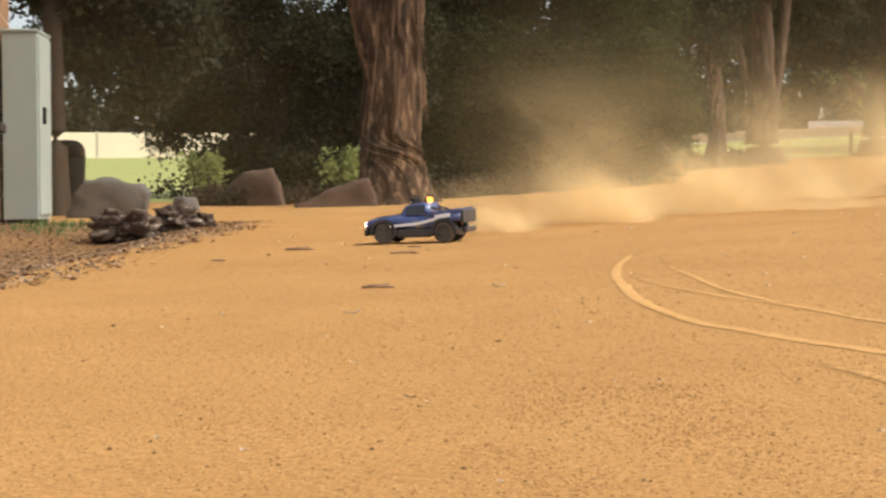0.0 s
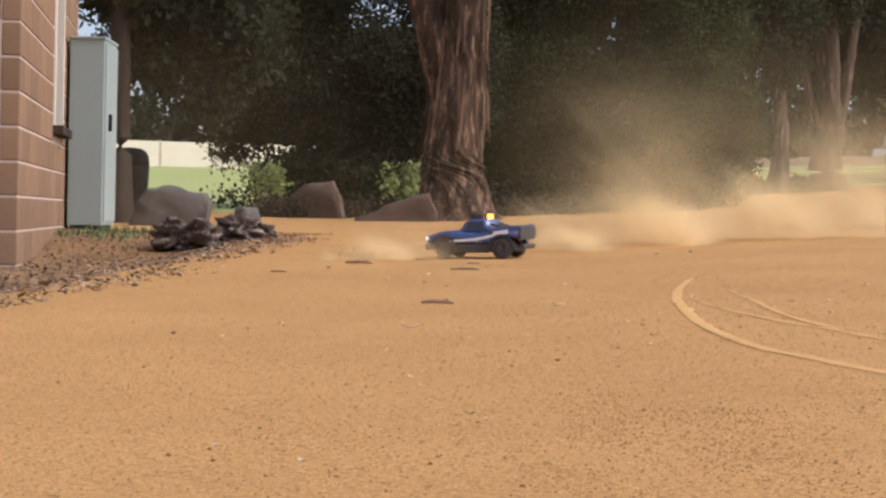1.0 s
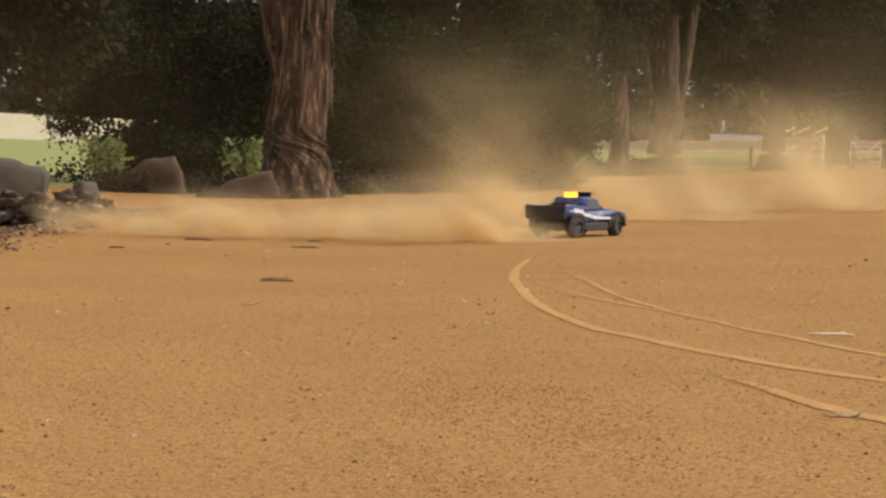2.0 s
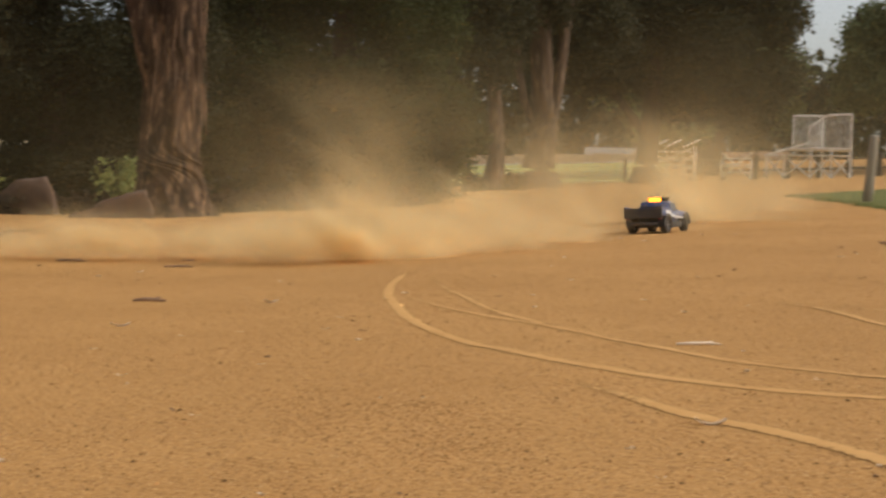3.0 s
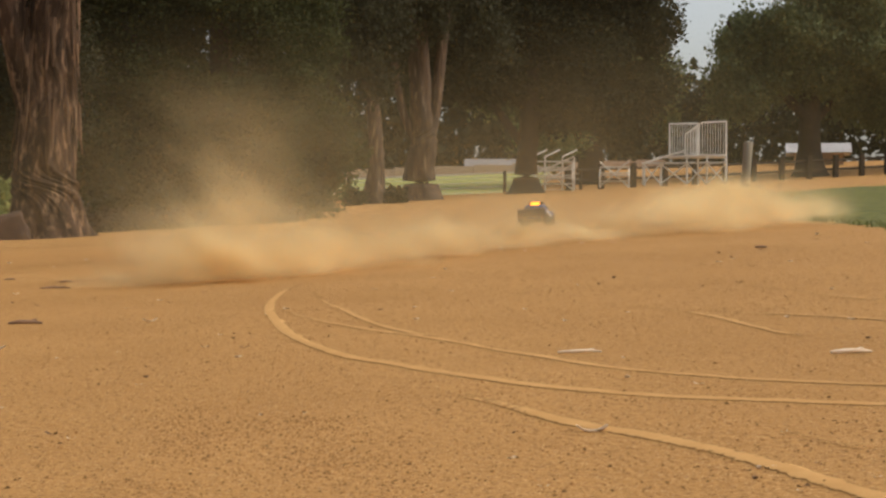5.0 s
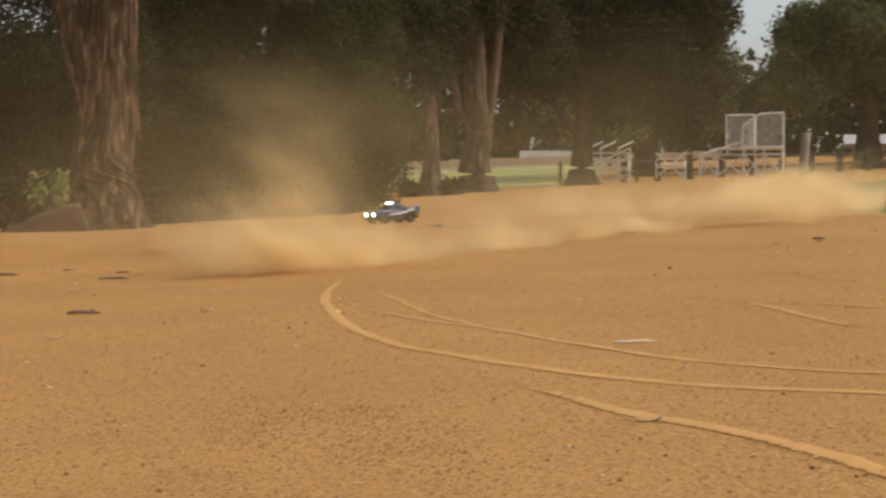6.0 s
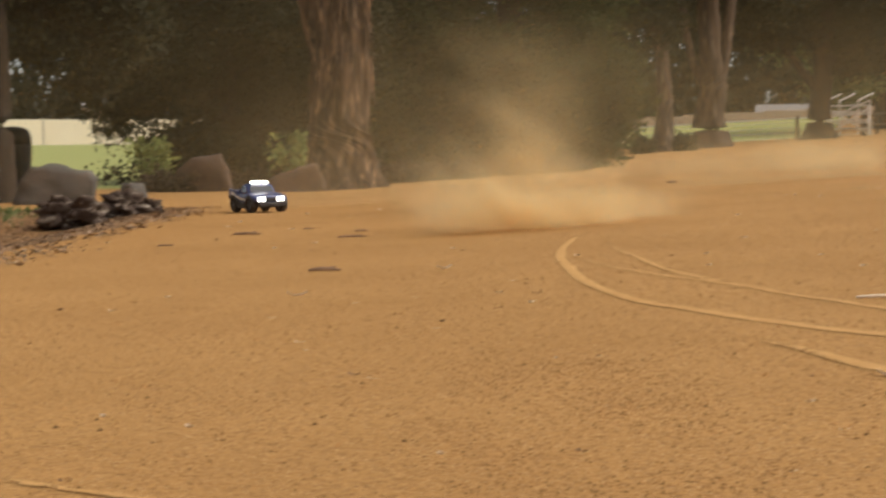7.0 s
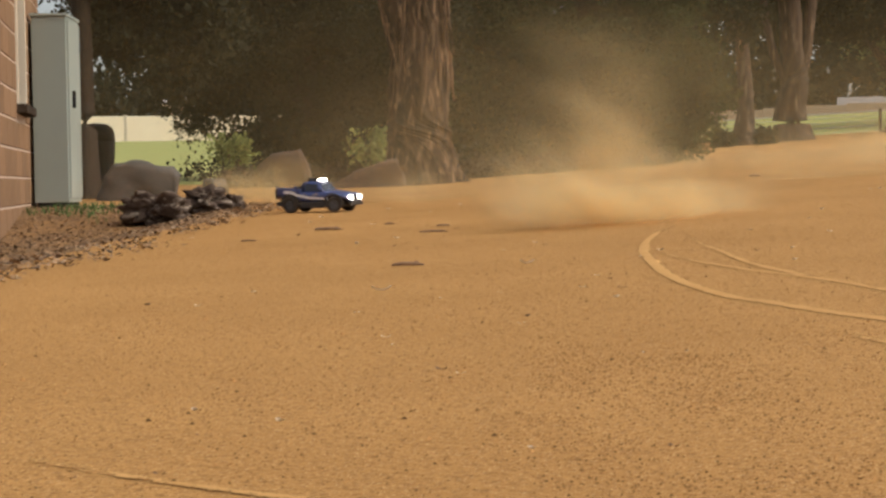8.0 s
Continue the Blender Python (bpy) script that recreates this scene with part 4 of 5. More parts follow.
TRACKS = [([(1.0, 6.6), (0.811, 5.601), (0.765, 4.972), (0.736, 4.115), (0.759, 3.661), (0.792, 3.44)], 0.040, 0.6),
          ([(0.58, 4.95), (0.592, 4.68), (0.636, 4.15), (0.711, 3.739), (0.789, 3.42), (0.862, 3.0), (0.923, 2.71), (1.006, 2.541), (1.092, 2.406), (1.218, 2.253), (1.5, 2.0)], 0.034, 0.8),
          ([(0.95, 6.5), (0.799, 5.95), (0.649, 5.327), (0.565, 4.75), (0.518, 4.1), (0.507, 3.73), (0.524, 3.335), (0.585, 3.02), (0.652, 2.76), (0.727, 2.541), (0.844, 2.347), (0.965, 2.213), (1.114, 2.055), (1.4, 1.85)], 0.048, 0.85),
          ([(0.36, 4.15), (0.407, 3.921), (0.476, 3.624), (0.524, 3.33)], 0.05, 0.4),
          ([(0.54, 2.72), (0.576, 2.562), (0.621, 2.345), (0.65, 2.128), (0.698, 1.969), (0.731, 1.826), (0.747, 1.699), (0.76, 1.584), (0.768, 1.487), (0.79, 1.25)], 0.055, 0.65)]
FAINT_TRACKS = [([(1.25, 4.4), (1.353, 4.118), (1.434, 3.96), (1.465, 3.66), (1.411, 3.183), (1.437, 3.0)], 0.045, 0.5),
                ([(1.40, 4.1), (1.456, 3.93), (1.54, 3.743), (1.65, 3.513), (1.721, 3.206), (1.76, 3.0)], 0.055, 0.5),
                ([(1.60, 3.5), (1.602, 3.297), (1.594, 2.966), (1.6, 2.7)], 0.035, 0.45),
                ([(2.02, 5.3), (1.96, 4.828), (1.939, 4.359), (1.96, 3.982), (2.0, 3.6)], 0.06, 0.5),
                ([(1.8, 7.0), (2.035, 7.21), (2.344, 7.449), (2.607, 7.418), (2.9, 7.5)], 0.09, 0.5),
                ([(1.35, 2.85), (1.359, 2.677), (1.373, 2.546), (1.4, 2.4)], 0.025, 0.45),
                ([(0.82, 2.2), (0.835, 2.095), (0.858, 1.961), (0.864, 1.809), (0.904, 1.658), (0.95, 1.5)], 0.05, 0.3),
                ([(-0.60, 1.87), (-0.48, 1.765), (-0.39, 1.683), (-0.29, 1.59), (-0.217, 1.53), (-0.151, 1.48), (-0.057, 1.401)], 0.034, 0.5)]


def track_material():
    """Loose pale sand that thins out raggedly into the dirt along its edges."""
    m = material("drifted_sand", (0.55, 0.312, 0.114), 0.95, second=(0.49, 0.266, 0.090), scale=16, contrast=0.3, bump=0.005, bump_scale=120, spec=0.1)
    n, l = m.node_tree.nodes, m.node_tree.links
    at, no, add, mr = n.new("ShaderNodeAttribute"), n.new("ShaderNodeTexNoise"), n.new("ShaderNodeMath"), n.new("ShaderNodeMapRange")
    at.attribute_name = "cover"
    no.inputs["Scale"].default_value, no.inputs["Detail"].default_value, no.inputs["Roughness"].default_value = 60, 6, 0.75
    co = n.new("ShaderNodeTexCoord")
    l.new(co.outputs["Object"], no.inputs["Vector"])
    l.new(at.outputs["Fac"], add.inputs[0])
    l.new(no.outputs["Fac"], add.inputs[1])
    mr.inputs["From Min"].default_value, mr.inputs["From Max"].default_value = 0.76, 0.90
    l.new(add.outputs[0], mr.inputs["Value"])
    tp, mx = n.new("ShaderNodeBsdfTransparent"), n.new("ShaderNodeMixShader")
    l.new(mr.outputs["Result"], mx.inputs[0])
    l.new(tp.outputs[0], mx.inputs[1])
    l.new(n["Principled BSDF"].outputs[0], mx.inputs[2])
    l.new(mx.outputs[0], n["Material Output"].inputs["Surface"])
    return m


def build_tracks():
    sand = track_material()
    prof = ((-1.0, 0.0), (-0.7, 0.35), (-0.35, 0.85), (0.0, 1.0), (0.35, 0.85), (0.7, 0.35), (1.0, 0.0))
    for line, w, strength in TRACKS + FAINT_TRACKS:
        pts = [Vector((*p, 0)) for p in line]
        fine = []
        for i in range(len(pts) - 1):
            p0, p1, p2, p3 = pts[max(i - 1, 0)], pts[i], pts[i + 1], pts[min(i + 2, len(pts) - 1)]
            for k in range(20):
                t = k / 20
                fine.append(0.5 * (2 * p1 + (p2 - p0) * t + (2 * p0 - 5 * p1 + 4 * p2 - p3) * t * t + (3 * p1 - p0 - 3 * p2 + p3) * t ** 3))
        verts, faces, cover = [], [], []
        m = len(prof)
        for i, p in enumerate(fine):
            d = (fine[min(i + 1, len(fine) - 1)] - fine[max(i - 1, 0)]).normalized()
            side = Vector((-d.y, d.x, 0))
            end = min(1.0, i / 55, (len(fine) - 1 - i) / 18)
            patch = 0.95 + 0.25 * noise.noise(Vector((p.x * 5, p.y * 5, 3)))
            for u, c in prof:
                n = noise.noise(Vector((p.x * 14 + u * 2, p.y * 14, 2)))
                q = p + side * (w * 0.58 * u * (0.85 + 0.35 * n) + 0.004 * n)
                verts.append((q.x, q.y, gz(q.x, q.y) + 0.0007 + 0.0012 * c * (1 + 0.4 * n)))
                cover.append(c * end * patch * strength)
        for i in range(len(fine) - 1):
            for k in range(m - 1):
                faces.append((i * m + k, i * m + k + 1, (i + 1) * m + k + 1, (i + 1) * m + k))
        me = mesh_from("tyre_track", verts, faces, True)
        me.attributes.new("cover", "FLOAT", "POINT").data.foreach_set("value", cover)
        me.materials.append(sand)
        tagged(new("tyre_track", me), "curving pale ridge of loose sand left by tyres", "tyre track", "tyre tracks", "structure")


def build_gravel():
    rng = np.random.default_rng(8)
    base = [(1, 0, 0.0), (0.2, 0.9, 0.0), (-0.9, 0.3, 0.0), (-0.4, -0.8, 0.0), (0.1, 0.1, 0.75)]
    tri = [(0, 1, 4), (1, 2, 4), (2, 3, 4), (3, 0, 4)]
    verts, faces = [], []
    for k in range(90000):
        r = 1.4 * (13.0 / 1.4) ** (rng.random() ** 0.8)
        a = radians(rng.uniform(-17, 29))
        x, y = r * math.sin(a), r * math.cos(a)
        s = rng.uniform(0.0010, 0.0028) * (1.0 if rng.random() < 0.98 else 1.8) * (0.9 + 0.03 * r)
        c, sn = math.cos(k), math.sin(k)
        if noise.noise(Vector((x * 1.6, y * 1.1, 4))) + 0.5 * noise.noise(Vector((x * 5, y * 3, 4))) < rng.uniform(-0.75, 0.45):
            continue
        z = gz(x, y) - 0.0008
        o = len(verts)
        for u, v, w in base:
            j = rng.uniform(0.7, 1.2)
            verts.append((x + s * j * (c * u - sn * v), y + s * j * (sn * u + c * v), z + s * (w * j + 0.2)))
        faces += [tuple(o + i for i in f) for f in tri]
    me = mesh_from("gravel", verts, faces)
    me.materials.append(PEBBLE)
    tagged(new("gravel", me), "scattered fine gravel grains on the dirt", "gravel", kind="stuff")


def build_clods():
    """Soil churned up along two old wheel ruts."""
    rng = np.random.default_rng(21)
    base = [(1, 0, 0.0), (0.2, 0.9, 0.0), (-0.9, 0.3, 0.0), (-0.4, -0.8, 0.0), (0.1, 0.1, 0.7)]
    tri = [(0, 1, 4), (1, 2, 4), (2, 3, 4), (3, 0, 4)]
    verts, faces = [], []
    for k in range(9000):
        t = rng.random()
        if k % 2:
            x, y = 0.19 - 0.055 * t + rng.normal() * 0.05, 2.55 - 1.2 * t
        else:
            x, y = 0.32 + rng.normal() * 0.05, 2.4 - 1.1 * t
        if noise.noise(Vector((x * 9, y * 6, 2))) < rng.uniform(-0.5, 0.4):
            continue
        s = rng.uniform(0.0009, 0.0027)
        c, sn = math.cos(k), math.sin(k)
        z, o = gz(x, y) - 0.0006, len(verts)
        for u, v, w in base:
            j = rng.uniform(0.6, 1.3)
            verts.append((x + s * j * (c * u - sn * v), y + s * j * (sn * u + c * v), z + s * (w * j + 0.15)))
        faces += [tuple(o + i for i in f) for f in tri]
    me = mesh_from("soil_clods", verts, faces)
    me.materials.append(CLOD)
    tagged(new("soil_clods", me), "small dark clods churned up along wheel ruts", "soil clods", kind="stuff")


def twig(x, y, length, turn, r, label="thin dark fallen twig on the dirt", bend=0.12, mat=None, seed=1):
    rnd = random.Random(seed)
    t = thing("twig", pose(*on_ground(x, y, r), 0, 0, turn), label, "twig", group="fallen twigs")
    pts = [(-length / 2, 0, 0), (-length / 6, length * bend * rnd.uniform(-1, 1), r * 0.5), (length / 5, length * bend * rnd.uniform(-1, 1), 0.002), (length / 2, 0, 0)]
    part("stem", limb(pts, [r * 0.6, r, r * 0.9, r * 0.4], seed, 7, 0.25, steps=5), mat or TWIG, t, shade=True)
    if length > 0.07:
        part("side_shoot", limb([(length / 8, 0, 0.0), (length / 4, length * 0.08, r * 1.4), (length * 0.36, length * 0.10, r * 1.2)], [r * 0.5, r * 0.45, r * 0.2], seed + 3, 6, 0.2, steps=4), mat or TWIG, t, shade=True)


def chip(x, y, s, turn, seed, label="curled pale bark chip lying on the dirt", mat=None):
    rnd = random.Random(seed)
    bm = bmesh.new()
    nx, ny, th = 7, 3, 0.12
    grid = [[bm.verts.new((s * (i / (nx - 1) - 0.5), s * 0.45 * (j / (ny - 1) - 0.5) * (1 - 0.5 * abs(i / (nx - 1) - 0.5)) * rnd.uniform(0.8, 1.2),
                           s * (0.14 + 0.75 * (i / (nx - 1) - 0.5) ** 2 + 0.25 * (j / (ny - 1) - 0.5) ** 2))) for j in range(ny)] for i in range(nx)]
    for i in range(nx - 1):
        for j in range(ny - 1):
            bm.faces.new((grid[i][j], grid[i + 1][j], grid[i + 1][j + 1], grid[i][j + 1]))
    bmesh.ops.solidify(bm, geom=bm.faces[:], thickness=s * th)
    low = min(v.co.z for v in bm.verts)
    bmesh.ops.translate(bm, verts=bm.verts, vec=(0, 0, -low))
    me = bpy.data.meshes.new("bark_chip")
    bm.to_mesh(me)
    bm.free()
    me.materials.append(mat or CHIP)
    ob = new("bark_chip", me)
    ob.matrix_world = pose(*on_ground(x, y, -0.001), 0, 0, turn)
    tagged(ob, label, "bark chip", "bark chips on the dirt")


def build_litter():
    twig(-0.098, 4.60, 0.088, 4, 0.006, "dark broken twig lying across the dirt", 0.05, seed=1)
    twig(-0.037, 6.70, 0.115, 8, 0.004, seed=2)
    twig(0.947, 3.02, 0.085, -2, 0.003, "slender pale twig on the dirt", 0.1, CHIP, 3)
    twig(1.353, 2.73, 0.08, 3, 0.004, "pale peeled twig on the dirt", 0.08, CHIP, 4)
    twig(-0.529, 7.36, 0.06, 10, 0.006, seed=5)
    twig(-0.75, 6.5, 0.06, 4, 0.004, seed=6)
    twig(0.0, 7.2, 0.06, 20, 0.004, seed=7)
    twig(2.42, 13.12, 0.10, 6, 0.008, seed=8)
    twig(-0.49, 7.34, 0.10, 3, 0.007, "dark broken twig lying across the dirt", seed=9)
    twig(-0.242, 7.676, 0.05, 15, 0.004, seed=10)
    twig(3.106, 7.243, 0.06, 0, 0.006, seed=11)
    chip(0.224, 4.517, 0.042, 20, 1)
    chip(-0.006, 2.343, 0.02, -30, 2, "small dark bark chip on the dirt", TWIG)
    chip(-0.143, 3.84, 0.044, 10, 3)
    chip(0.657, 2.02, 0.04, -8, 4)
    chip(0.509, 1.854, 0.014, 40, 5)
    chip(0.73, 1.558, 0.014, 10, 6, "small dark bark chip on the dirt", TWIG)
    chip(-0.363, 1.612, 0.010, 60, 7, "small dark bark chip on the dirt", TWIG)
    chip(0.817, 1.571, 0.010, 5, 8)
    rnd = random.Random(4)
    for x, y in ((0.297, 3.607), (0.133, 2.915), (0.96, 2.443), (3.676, 7.892), (3.605, 7.194), (3.046, 7.1), (0.619, 4.8), (-0.535, 3.644), (-0.445, 7.41), (-0.323, 7.776), (0.02, 2.28), (0.3, 5.5), (-0.6, 7.0)):
        chip(x, y, rnd.uniform(0.008, 0.012) * (1 + 0.22 * y), rnd.uniform(0, 180), rnd.randint(0, 999), mat=TWIG if rnd.random() < 0.4 else None)
    for k in range(90):
        r, a = 1.5 + 9 * rnd.random() ** 1.3, radians(rnd.uniform(-13, 27))
        x, y = r * math.sin(a), r * math.cos(a)
        chip(x, y, rnd.uniform(0.005, 0.010) * (1 + 0.3 * r), rnd.uniform(0, 180), k, mat=TWIG if rnd.random() < 0.35 else None)
    # debris in the litter bed
    for k in range(170):
        y = rnd.uniform(4.2, 11.8)
        x = rnd.uniform(-1.15 - 0.12 * y, -1.05) if y < 8.5 else rnd.uniform(-2.4, -1.1)
        if in_bed(x, y) > 0:
            chip(x, y, rnd.uniform(0.025, 0.07), rnd.uniform(0, 180), 100 + k, "dry curled bark piece in the leaf litter", TWIG if rnd.random() < 0.5 else None)


def build_dead_leaves():
    rng = np.random.default_rng(12)
    verts, faces = [], []
    while len(faces) < 16000:
        y = rng.uniform(3.6, 12.2)
        x = rng.uniform(-3.0, -0.85)
        if in_bed(x, y) < -0.35 * rng.random() ** 3:
            continue
        s, a = rng.uniform(0.005, 0.017), rng.uniform(0, 6.28)
        u, v = np.array([math.cos(a), math.sin(a), rng.uniform(-0.5, 0.5)]) * s, np.array([-math.sin(a), math.cos(a), rng.uniform(-0.5, 0.5)]) * s * 0.45
        c = np.array([x, y, gz(x, y) + 0.014 + s * 0.35])
        o = len(verts)
        verts += [tuple(c - u), tuple(c + v), tuple(c + u), tuple(c - v)]
        faces.append((o, o + 1, o + 2, o + 3))
    me = mesh_from("dead_leaves", verts, faces)
    me.materials.append(LITTER)
    tagged(new("dead_leaves", me), "dry brown fallen leaves beside the block wall", "leaf litter", kind="stuff")


def blades(name, inside, x0, x1, y0, y1, n, h, seed, mat, label):
    rng = random.Random(seed)
    verts, faces = [], []
    while len(faces) < n:
        x, y = rng.uniform(x0, x1), rng.uniform(y0, y1)
        if inside(x, y) < 0.02:
            continue
        a, k = rng.uniform(0, 6.28), h * rng.uniform(0.5, 1.3)
        w = k * 0.16
        z = gz(x, y)
        o = len(verts)
        verts += [(x - w * math.cos(a), y - w * math.sin(a), z), (x + w * math.cos(a), y + w * math.sin(a), z), (x + k * 0.5 * math.sin(a * 3), y + k * 0.4 * math.cos(a * 5), z + k)]
        faces.append((o, o + 1, o + 2))
    me = mesh_from(name, verts, faces)
    me.materials.append(mat)
    tagged(new(name, me), label, "grass", kind="stuff")


build_tracks()
build_gravel()
build_clods()
build_litter()
build_dead_leaves()
blades("verge_blades", lambda x, y: in_verge(x, y) - 0.3, 3.8, 14, 7, 27, 80000, 0.021, 3, GRASS, "short green blades of verge grass")
WEED = material("weed_green", (0.075, 0.12, 0.03), 0.85, island=0.4)
blades("weeds", lambda x, y: min(in_bed(x, y), 0.35 - math.hypot((x + 2.35) / 1.3, (y - 11.5) / 2.2) + 0.2 * noise.noise(Vector((x * 3, y * 3, 0)))), -2.9, -1.9, 10.4, 12.4, 420, 0.05, 6, WEED, "low green weeds at the cabinet's foot")


# ---- the radio-controlled truck ----
SIZE = 0.84


def build_truck():
    """Local x points ahead, the origin lies on the ground under its middle."""
    t = thing("toy_truck", pose(0, 7.7, 0.11), "blue radio-controlled short-course truck with lit light bars, dusty", "toy truck")

    def ring(x, half, low, high, crown=0.012, tuck=0.0):
        pts = []
        for i in range(20):
            a = 2 * math.pi * i / 20
            cy = math.copysign(abs(math.cos(a)) ** 0.45, math.cos(a))
            sz = math.copysign(abs(math.sin(a)) ** 0.45, math.sin(a))
            k = half * (1 - tuck * max(0.0, sz))
            pts.append((x, cy * k, (low + high) / 2 + sz * (high - low) / 2 + (crown * (1 - abs(cy)) if sz > 0 else 0)))
        return pts

    # lower shell: nose, bonnet, sills, bed
    shell = loft([ring(0.275, 0.105, 0.078, 0.104), ring(0.268, 0.125, 0.076, 0.120), ring(0.235, 0.138, 0.092, 0.130), ring(0.15, 0.142, 0.112, 0.141),
                  ring(0.095, 0.141, 0.088, 0.146), ring(0.0, 0.134, 0.066, 0.148), ring(-0.09, 0.136, 0.074, 0.146), ring(-0.14, 0.142, 0.108, 0.150), ring(-0.2, 0.144, 0.112, 0.156), ring(-0.262, 0.146, 0.108, 0.164)])
    body = part("body", shell, BLUE, t, "glossy blue body shell", True)
    # cab
    cab = loft([[(0.085, s * 0.118, 0.140) for s in (1, -1)] + [(0.085, -0.118, 0.1385), (0.085, 0.118, 0.1385)],
                [(0.040, 0.098, 0.206), (0.040, -0.098, 0.206), (0.030, -0.121, 0.138), (0.030, 0.121, 0.138)],
                [(-0.045, 0.098, 0.216), (-0.045, -0.098, 0.216), (-0.045, -0.121, 0.138), (-0.045, 0.121, 0.138)],
                [(-0.085, 0.094, 0.210), (-0.085, -0.094, 0.210), (-0.090, -0.118, 0.138), (-0.090, 0.118, 0.138)]])
    bmesh.ops.bevel(cab, geom=cab.edges[:], offset=0.006, segments=2, affect="EDGES")
    part("cab", cab, BLUE, t, "blue cab roof and pillars", True)
    part("windscreen", loft([[(0.083, 0.092, 0.150), (0.083, -0.092, 0.150), (0.086, -0.092, 0.152), (0.086, 0.092, 0.152)],
                             [(0.048, 0.084, 0.198), (0.048, -0.084, 0.198), (0.052, -0.084, 0.201), (0.052, 0.084, 0.201)]]), GLASS, t, "black windscreen")
    for s in (1, -1):
        part("side_window", loft([[(0.052, s * 0.1195, 0.150), (-0.060, s * 0.1195, 0.150), (-0.060, s * 0.1215, 0.150), (0.052, s * 0.1215, 0.150)],
                                  [(0.034, s * 0.1015, 0.200), (-0.058, s * 0.1015, 0.204), (-0.058, s * 0.1055, 0.204), (0.034, s * 0.1055, 0.200)]]), GLASS, t, "black side window")
        # slanting pale decal along the flank
        part("decal", join(loft([[(0.13, s * 0.1425, 0.088), (0.13, s * 0.1445, 0.088), (0.13, s * 0.1445, 0.100), (0.13, s * 0.1425, 0.100)],
                                 [(-0.02, s * 0.1345, 0.096), (-0.02, s * 0.1385, 0.096), (-0.02, s * 0.1385, 0.112), (-0.02, s * 0.1345, 0.112)],
                                 [(-0.125, s * 0.1415, 0.118), (-0.125, s * 0.1435, 0.118), (-0.125, s * 0.1435, 0.134), (-0.125, s * 0.1415, 0.134)]])), STRIPE, t, "slanting white side decal")
        part("rear_decal", box(0.085, 0.004, 0.022, (-0.165, s * 0.1435, 0.142), 0.001, Matrix.Rotation(radians(8), 4, "Y")), STRIPE, t, "white rear flank decal")
        part("sill", box(0.19, 0.03, 0.046, (0.0, s * 0.124, 0.054), 0.008), BLACKTRIM, t, "black lower sill")
        for cx in (0.168, -0.168):
            arch = loft([[(cx + r * math.cos(a), s * y, 0.060 + r * math.sin(a)) for r, y in ((0.058, 0.100), (0.058, 0.1455), (0.074, 0.1455), (0.074, 0.100))] for a in [-0.2 + 0.354 * i for i in range(11)]])
            part("arch", arch, BLACKTRIM, t, "dark wheel arch")
        part("headlight", box(0.012, 0.058, 0.028, (0.2712, s * 0.076, 0.101), 0.003), LED_WHITE, t, "lit white headlight")
        part("tail_light", box(0.010, 0.024, 0.034, (-0.264, s * 0.115, 0.112), 0.003), LED_RED, t, "dark red tail light")
    part("bar_hood", box(0.03, 0.156, 0.004, (0.022, 0, 0.238), 0.001), BLACK, t, "black hood over the light bar")
    # front light bar on the roof's edge, rear bar behind it
    bar = part("front_light_bar", box(0.016, 0.150, 0.022, (0.018, 0, 0.225), 0.004), BLACK, t, "black housing")
    part("lens", box(0.006, 0.138, 0.017, (0.0245, 0, 0.226), 0.002), LED_WHITE, bar, "row of lit white lamps")
    rear = part("rear_light_bar", box(0.014, 0.104, 0.030, (-0.052, 0, 0.226), 0.003), BLACK, t, "black housing")
    part("lens", box(0.004, 0.092, 0.026, (-0.0586, 0, 0.227), 0.001), LED_AMBER, rear, "row of lit amber lamps")
    # open bed with cage and rear wing, bumpers, chassis
    part("bed_floor", box(0.165, 0.24, 0.012, (-0.172, 0, 0.154), 0.004), BLACKTRIM, t, "black bed cover")
    for s in (1, -1):
        part("bed_side", box(0.185, 0.018, 0.026, (-0.175, s * 0.134, 0.160), 0.006, Matrix.Rotation(radians(6), 4, "Y")), BLUE, t)
    part("roll_cage", join(rod((-0.085, 0.085, 0.19), (-0.205, 0.085, 0.150), 0.006, 6), rod((-0.085, -0.085, 0.19), (-0.205, -0.085, 0.150), 0.006, 6),
                           rod((-0.115, -0.085, 0.178), (-0.115, 0.085, 0.178), 0.006, 6), rod((-0.165, -0.085, 0.163), (-0.165, 0.085, 0.163), 0.006, 6)), BLACKTRIM, t, "black roll cage")
    part("tailgate", box(0.016, 0.284, 0.072, (-0.272, 0, 0.138), 0.006), BLACKTRIM, t, "black tailgate")
    part("front_bumper", box(0.024, 0.20, 0.036, (0.278, 0, 0.062), 0.008), BLACKTRIM, t, "black front bumper")
    part("rear_bumper", box(0.026, 0.21, 0.028, (-0.274, 0, 0.064), 0.007), BLACKTRIM, t, "black rear bumper")
    part("chassis", box(0.46, 0.12, 0.035, (0, 0, 0.052), 0.006), BLACKTRIM, t)
    part("grille", box(0.008, 0.09, 0.026, (0.276, 0, 0.098), 0.003), BLACKTRIM, t, "black grille")
    wheels = []
